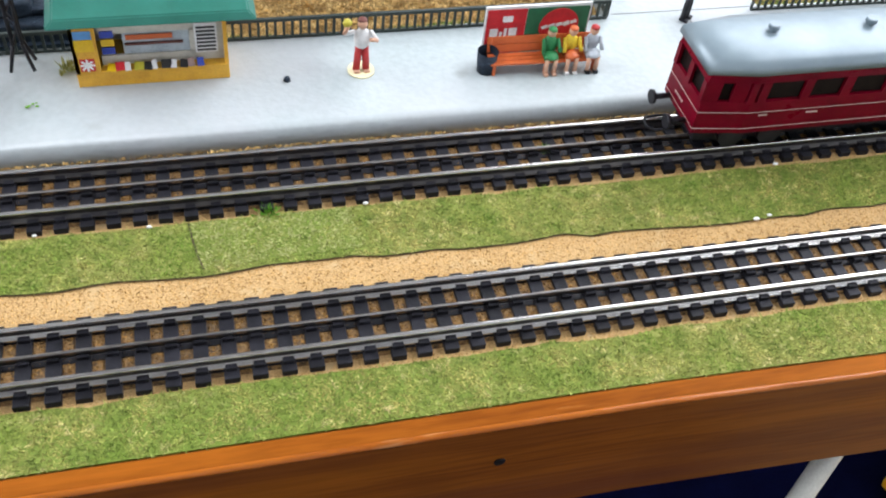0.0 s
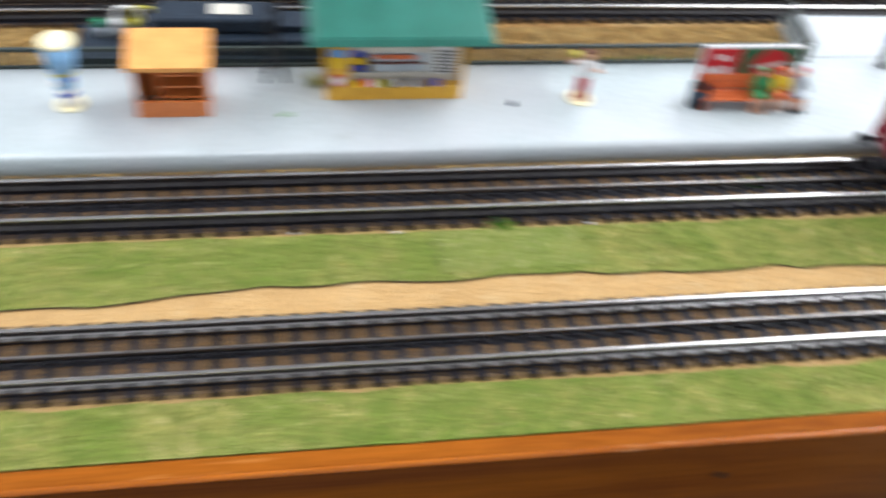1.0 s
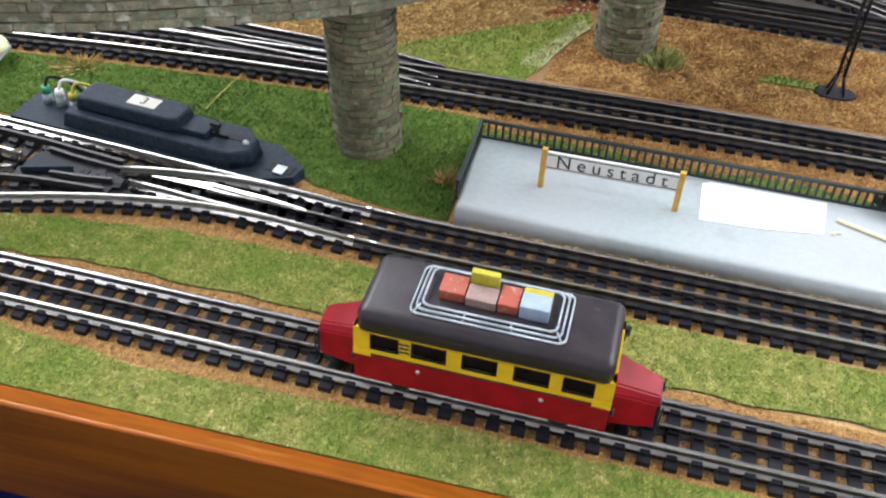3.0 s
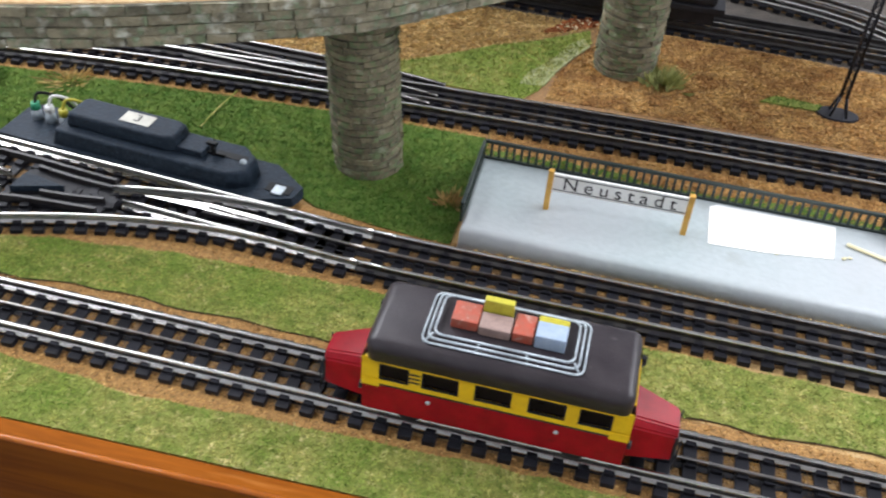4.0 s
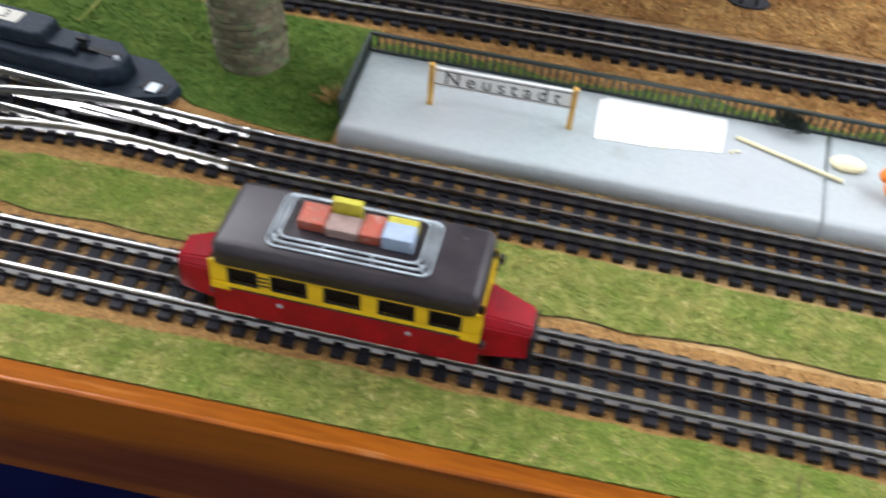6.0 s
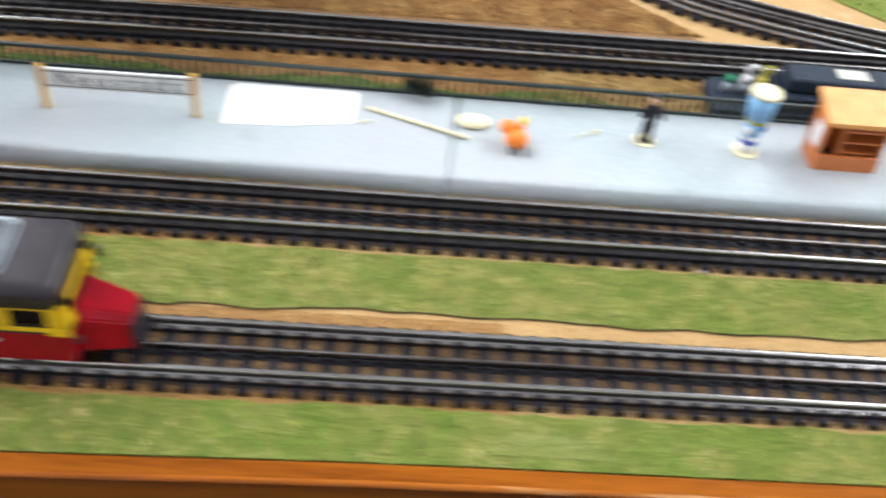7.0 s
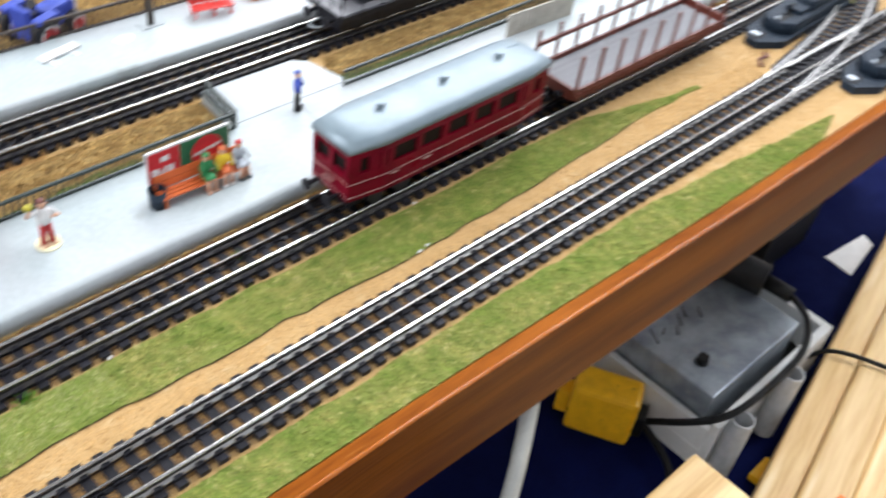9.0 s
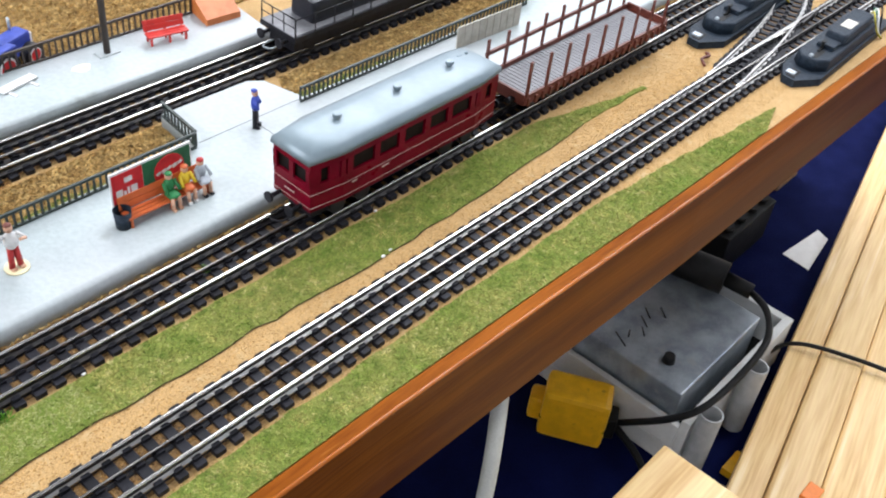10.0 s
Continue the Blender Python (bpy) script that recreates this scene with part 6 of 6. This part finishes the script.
v = [bm.verts.new(p) for p in ((0, 0, 0), (2.0, -0.2, 0), (2.3, 1.5, 0), (0.3, 1.7, 0), (0, 0, 0.35), (2.0, -0.2, 0.35), (2.3, 1.5, 1.1), (0.3, 1.7, 1.1))]
for f in ((0, 1, 2, 3), (4, 5, 6, 7), (0, 1, 5, 4), (1, 2, 6, 5), (2, 3, 7, 6), (3, 0, 4, 7)):
    bm.faces.new([v[i] for i in f])
ob = part("wedge_block", bm, M_ORANGE)
ob.matrix_basis = pose(50.6 * CM, 20.4 * CM, ZP * CM)
tagged(ob, "orange-brown wedge-shaped block on the rear platform", "block")

tc_ = thing("tractor", "blue toy tractor with red wheel and white trim", "tractor", 42.2, 24.2, 0, 20)
bx("bonnet", M_CLB, tc_, -1.3, 0.6, -0.45, 0.45, 0.8, 1.55, bev=0.14)
bx("seat", M_BLACK, tc_, -2.2, -1.6, -0.35, 0.35, 1.2, 1.7, bev=0.1)
bx("seat_back", M_CLB, tc_, -2.5, -2.15, -0.55, 0.55, 1.0, 2.1, bev=0.12)
bx("chassis", M_CLB, tc_, -2.5, 0.3, -0.5, 0.5, 0.55, 1.05, bev=0.1)
for q in (-1, 1):
    bm = bmesh.new()
    box(bm, -2.5, -1.2, q * 0.95 - 0.25, q * 0.95 + 0.25, 1.55, 1.8, bev=0.1)
    box(bm, -1.35, -1.1, q * 0.95 - 0.25, q * 0.95 + 0.25, 1.1, 1.75, bev=0.08)
    part("mudguard", bm, M_CLB, tc_)
bm = bmesh.new()
rod(bm, (-1.3, 0, 1.5), (-1.6, 0, 1.95), 0.05, 6)
cyl(bm, 0, 0, -0.04, 0.04, 0.28, seg=14, m=pose(-1.62, 0, 1.98, 0, -35, 0))
part("steering_wheel", bm, M_BLACK, tc_)
bm = bmesh.new()
rod(bm, (0.1, 0.3, 1.5), (0.1, 0.3, 2.2), 0.07, 8)
part("exhaust", bm, M_GREYM, tc_)
for x, y, r in ((-1.85, -0.95, 0.82), (-1.85, 0.95, 0.82), (0.2, -0.72, 0.55), (0.2, 0.72, 0.55)):
    bm = bmesh.new()
    cyl(bm, 0, 0, -0.22, 0.22, r, seg=20, m=pose(x, y, r, 90, 0, 0))
    w = part("tyre", bm, M_BLACK, tc_)
    bm = bmesh.new()
    cyl(bm, 0, 0, -0.24, 0.24, r * 0.68, seg=18, m=pose(x, y, r, 90, 0, 0))
    part("rim", bm, M_CLW, w, "white rim edge")
    bm = bmesh.new()
    cyl(bm, 0, 0, -0.26, 0.26, r * 0.55, seg=16, m=pose(x, y, r, 90, 0, 0))
    part("hub", bm, M_PRED, w, "bright red hub")
bx("white_trim", M_CLW, tc_, 0.55, 0.72, -0.42, 0.42, 0.7, 1.4, bev=0.05)

car = thing("toy_car", "pale cream-yellow rounded toy car on the grass", "car", -32.3, 11.7, 0.12, 8)
bm = bmesh.new()
ball(bm, 0, 0, 0.72, 1.0, 2.25, 0.82, 0.5, 20)
for sx in (-1.35, 1.35):
    for sy in (-0.62, 0.62):
        ball(bm, sx, sy, 0.5, 0.55, 1.1, 0.5, 0.9, 14)
part("body", bm, M_CARC, car)
bm = bmesh.new()
ball(bm, -0.1, 0, 1.0, 1.0, 1.35, 0.72, 0.75, 20)
part("cabin", bm, M_CARC, car)
for x in (-1.3, 1.35):
    for y in (-0.78, 0.78):
        bm = bmesh.new()
        cyl(bm, 0, 0, -0.14, 0.14, 0.36, seg=18, m=pose(x, y, 0.36, 90, 0, 0))
        w = part("tyre", bm, M_BLACK, car)
        bm = bmesh.new()
        cyl(bm, 0, 0, -0.16, 0.16, 0.18, seg=12, m=pose(x, y, 0.36, 90, 0, 0))
        part("hub", bm, M_GREYM, w)
bx("bumper", M_GREYM, car, 1.95, 2.08, -0.55, 0.55, 0.4, 0.55, bev=0.03)
wb = thing("white_hoarding", "white boarded hoarding behind the brown wagon", "hoarding", 59.3, 10.8, ZP, -3)
for i in range(9):
    bx("board", M_HOARD, wb, i * 0.55, i * 0.55 + 0.5, 0, 0.08, 0, 1.25)
gb = bx("green_box", M_LEAF, None, 66.2, 67.6, 12.3, 13.2, ZP, ZP + 1.3, bev=0.2)
tagged(gb, "small bright green box beyond the wagon", "box")

# ---- under the layout, on the blue cloth ----
ZS = -38.0
pb = thing("power_box", "worn galvanised metal box in a pale tray under the layout", "power unit", 0, 0, ZS)
bm = bmesh.new()
box(bm, 77.9, 91, -1.2, 12, 0, 7, bev=0.15)
part("metal_case", bm, M_ZINC, pb)
bm = bmesh.new()
box(bm, 77.0, 94.8, -3.0, 14, 0, 2.0)
part("tray_floor", bm, M_TRAY, pb)
# added black sheet that draws the shade between case and tray
bx("rubber_pad", M_RUBBER, pb, 77.7, 93.9, -2.1, 13.9, 2.0, 2.2)
bx("tray_side", M_TRAY, pb, 77.0, 94.8, -3.0, -2.2, 2.0, 5.6, bev=0.1)
bx("tray_side", M_TRAY, pb, 94.0, 94.8, -2.2, 14, 2.0, 5.6, bev=0.1)
bx("tray_side", M_TRAY, pb, 77.0, 77.6, -2.2, 14, 2.0, 4.6, bev=0.1)
bm = bmesh.new()
cyl(bm, 80.3, 1.6, 7, 7.7, 0.55, 0.45, 16)
part("knob", bm, M_RUBBER, pb)
bm = bmesh.new()
rod(bm, (91.2, 3.0, 8.6), (89.4, 10.5, 8.6), 1.5, 16)
rod(bm, (91.2, 3.2, 8.6), (91.8, 0.6, 8.3), 0.7, 12)
part("black_connector", bm, M_RUBBER, pb)
for i in range(6):
    bm = bmesh.new()
    rod(bm, (79 + i * 1.1, 5 + 0.5 * math.sin(i * 2.1), 7.03), (79.8 + i * 1.1, 5.9 + 0.6 * math.cos(i * 1.7), 7.03), 0.06, 5)
    part("pen_mark", bm, M_INK, pb)
yp = thing("yellow_plug", "yellow moulded plug adaptor on the blue cloth", "plug", 74.2, 5.2, ZS, -62)
bm = bmesh.new()
box(bm, -3.1, 2.4, -1.5, 1.5, 0, 5.2, bev=0.5)
box(bm, -4.2, -2.6, -0.9, 0.9, 1.0, 3.6, bev=0.4)
part("housing", bm, M_PLUG, yp)
bx("seam", M_RUBBER, yp, -3.1, 2.4, -1.42, 1.42, 2.1, 2.16)
bx("socket", M_RUBBER, yp, 2.3, 3.2, -0.9, 0.9, 1.0, 3.3, bev=0.2)
bm = bmesh.new()
tube(bm, [(75.6, 2.4, ZS + 2.3), (75.4, -1.6, ZS + 6.5), (77, -3.4, ZS + 8.2), (81.3, -3.9, ZS + 9), (86.0, -3.6, ZS + 9.4), (89.5, -1.8, ZS + 9.2), (91.7, 0.8, ZS + 8.4)], 0.3, 8, 8)
tagged(part("power_cable", bm, M_RUBBER), "thick black cable from plug to power box", "cable")
bm = bmesh.new()
tube(bm, [(75.5, 2.2, ZS + 2.0), (74.0, -1.5, ZS + 1.6), (70.4, -4.5, ZS + 0.6), (67, -8, ZS + 0.45), (60, -12, ZS + 0.45)], 0.32, 8, 8)
tagged(part("power_cable", bm, M_RUBBER), "black cable running over the blue cloth", "cable")
for x, y in ((85.1, -4.0), (77.7, -4.0)):
    bm = bmesh.new()
    out_r, in_r, n = 0.92, 0.78, 24
    rings = []
    for r, z in ((out_r, 0), (out_r, 7.4), (in_r, 7.4), (in_r, 0.1)):
        rings.append([bm.verts.new((r * math.cos(6.2832 * k / n), r * math.sin(6.2832 * k / n), z)) for k in range(n)])
    for a, b in zip(rings, rings[1:]):
        for k in range(n):
            bm.faces.new((a[k], a[(k + 1) % n], b[(k + 1) % n], b[k]))
    ob = part("plastic_tube", bm, M_TUBE)
    ob.matrix_basis = pose(x * CM, y * CM, ZS * CM)
    tagged(ob, "short grey plastic tube standing beside the tray", "tube", "plastic tubes")
WIDTHS = (2.7, 3.6, 4.6, 4.9, 2.6)
for i, w in enumerate(WIDTHS):
    bm = bmesh.new()
    box(bm, -18, 90, 0, w - 0.05, 0, 4.2 + 0.3 * (i % 2), bev=0.3)
    ob = part("timber", bm, M_TIMBER)
    off = -sum(WIDTHS[:i + 1])
    d = Vector((math.cos(radians(12.2)), math.sin(radians(12.2))))
    nrm = Vector((-d.y, d.x))
    q = Vector((75.4, -7.4)) + nrm * (off - 0.3)
    ob.matrix_basis = pose(q.x * CM, q.y * CM, ZS * CM, 0, 0, 12.2)
    tagged(ob, "long pale planed timber batten in a strapped bundle", "timber", "timber bundle")
bm = bmesh.new()
tube(bm, [(91.6, -2.2, ZS + 0.1), (92.0, -2.9, ZS + 3.4), (93.2, -4.6, ZS + 4.85), (95.2, -9.0, ZS + 4.95), (96.8, -14.5, ZS + 4.9), (97.8, -18.4, ZS + 4.6), (98.0, -19.5, ZS + 0.2)], 0.2, 6, 6)
tagged(part("strap", bm, M_RUBBER), "black strap round the timber bundle", "strap")
st = thing("plank_seat", "pale wooden plank seat beside the layout", "seat", 0, 0, -17)
bm = bmesh.new()
box(bm, 51.5, 60.6, -45, -6.6, -1.6, 0, bev=0.12)
part("plank", bm, M_TIMBER, st)
for yy in (-44, -24):
    bx("leg", M_TIMBER, st, 52.5, 59.5, yy, yy + 2, -21, -1.6)
bm = bmesh.new()
tube(bm, [(52, 3, -5.2), (49.5, -1.5, -5.6), (47.2, -3.6, -7.0), (45.6, -4.6, -13), (43.5, -5.0, -24), (41, -4.5, -37.4), (33, -2, -37.4)], 0.37, 8, 8)
tagged(part("white_cable", bm, M_WCABLE), "thick off-white cable hanging below the layout", "cable")
bm = bmesh.new()
tube(bm, [(40, 4, -4.8), (37.6, -1.0, -6.0), (36.4, -3.2, -9.0), (35, -4.2, -22), (32.5, -3.6, -37.3), (25, 0, -37.3)], 0.34, 8, 8)
tagged(part("white_cable", bm, M_WCABLE), "second off-white cable hanging to the cloth", "cable")
slab_thing("paper_scrap", "torn white paper on the blue cloth", "paper", [(110, 4.1), (116.9, 3.3), (116.2, 1.8), (109.7, 0.9)], ZS + 0.02, ZS + 0.1, M_WHITE)
tb = thing("terminal_block", "black connector block behind the metal box", "connector", 105, 7, ZS)
bx("block", M_RUBBER, tb, -4, 6, 0, 6, 0, 5, bev=0.2)
bm = bmesh.new()
for i in range(4):
    cyl(bm, -2.5 + i * 2.4, 1.2, 5, 5.5, 0.7, seg=12)
part("knob", bm, M_RUBBER, tb)
br = bx("brass_bracket", M_PLUG, None, 79.6, 82.2, -7.3, -5.9, ZS, ZS + 0.8, bev=0.1)
tagged(br, "small yellow metal bracket on the blue cloth", "bracket")
ob_ = bx("orange_scrap", M_BRIGHTO, None, 78.2, 80, -13.4, -12.2, ZS + 4.56, ZS + 4.9, bev=0.1)
tagged(ob_, "small bright orange scrap lying on the timber", "scrap")
bulb = thing("glass_bulb", "small clear glass bulb with a brass cap on the cloth", "bulb", 80.6, -9.2, ZS, 20)
bm = bmesh.new()
ball(bm, 0, 0, 1.0, 1.0, 1.0, 1.0, 1.0, 20)
part("globe", bm, M_BULB, bulb)
bm = bmesh.new()
cyl(bm, 0, 0, -0.8, 0.8, 0.5, 0.45, 16, m=pose(1.5, 0, 0.75, 0, 90, 0))
part("cap", bm, M_PLUG, bulb, "brass screw cap")
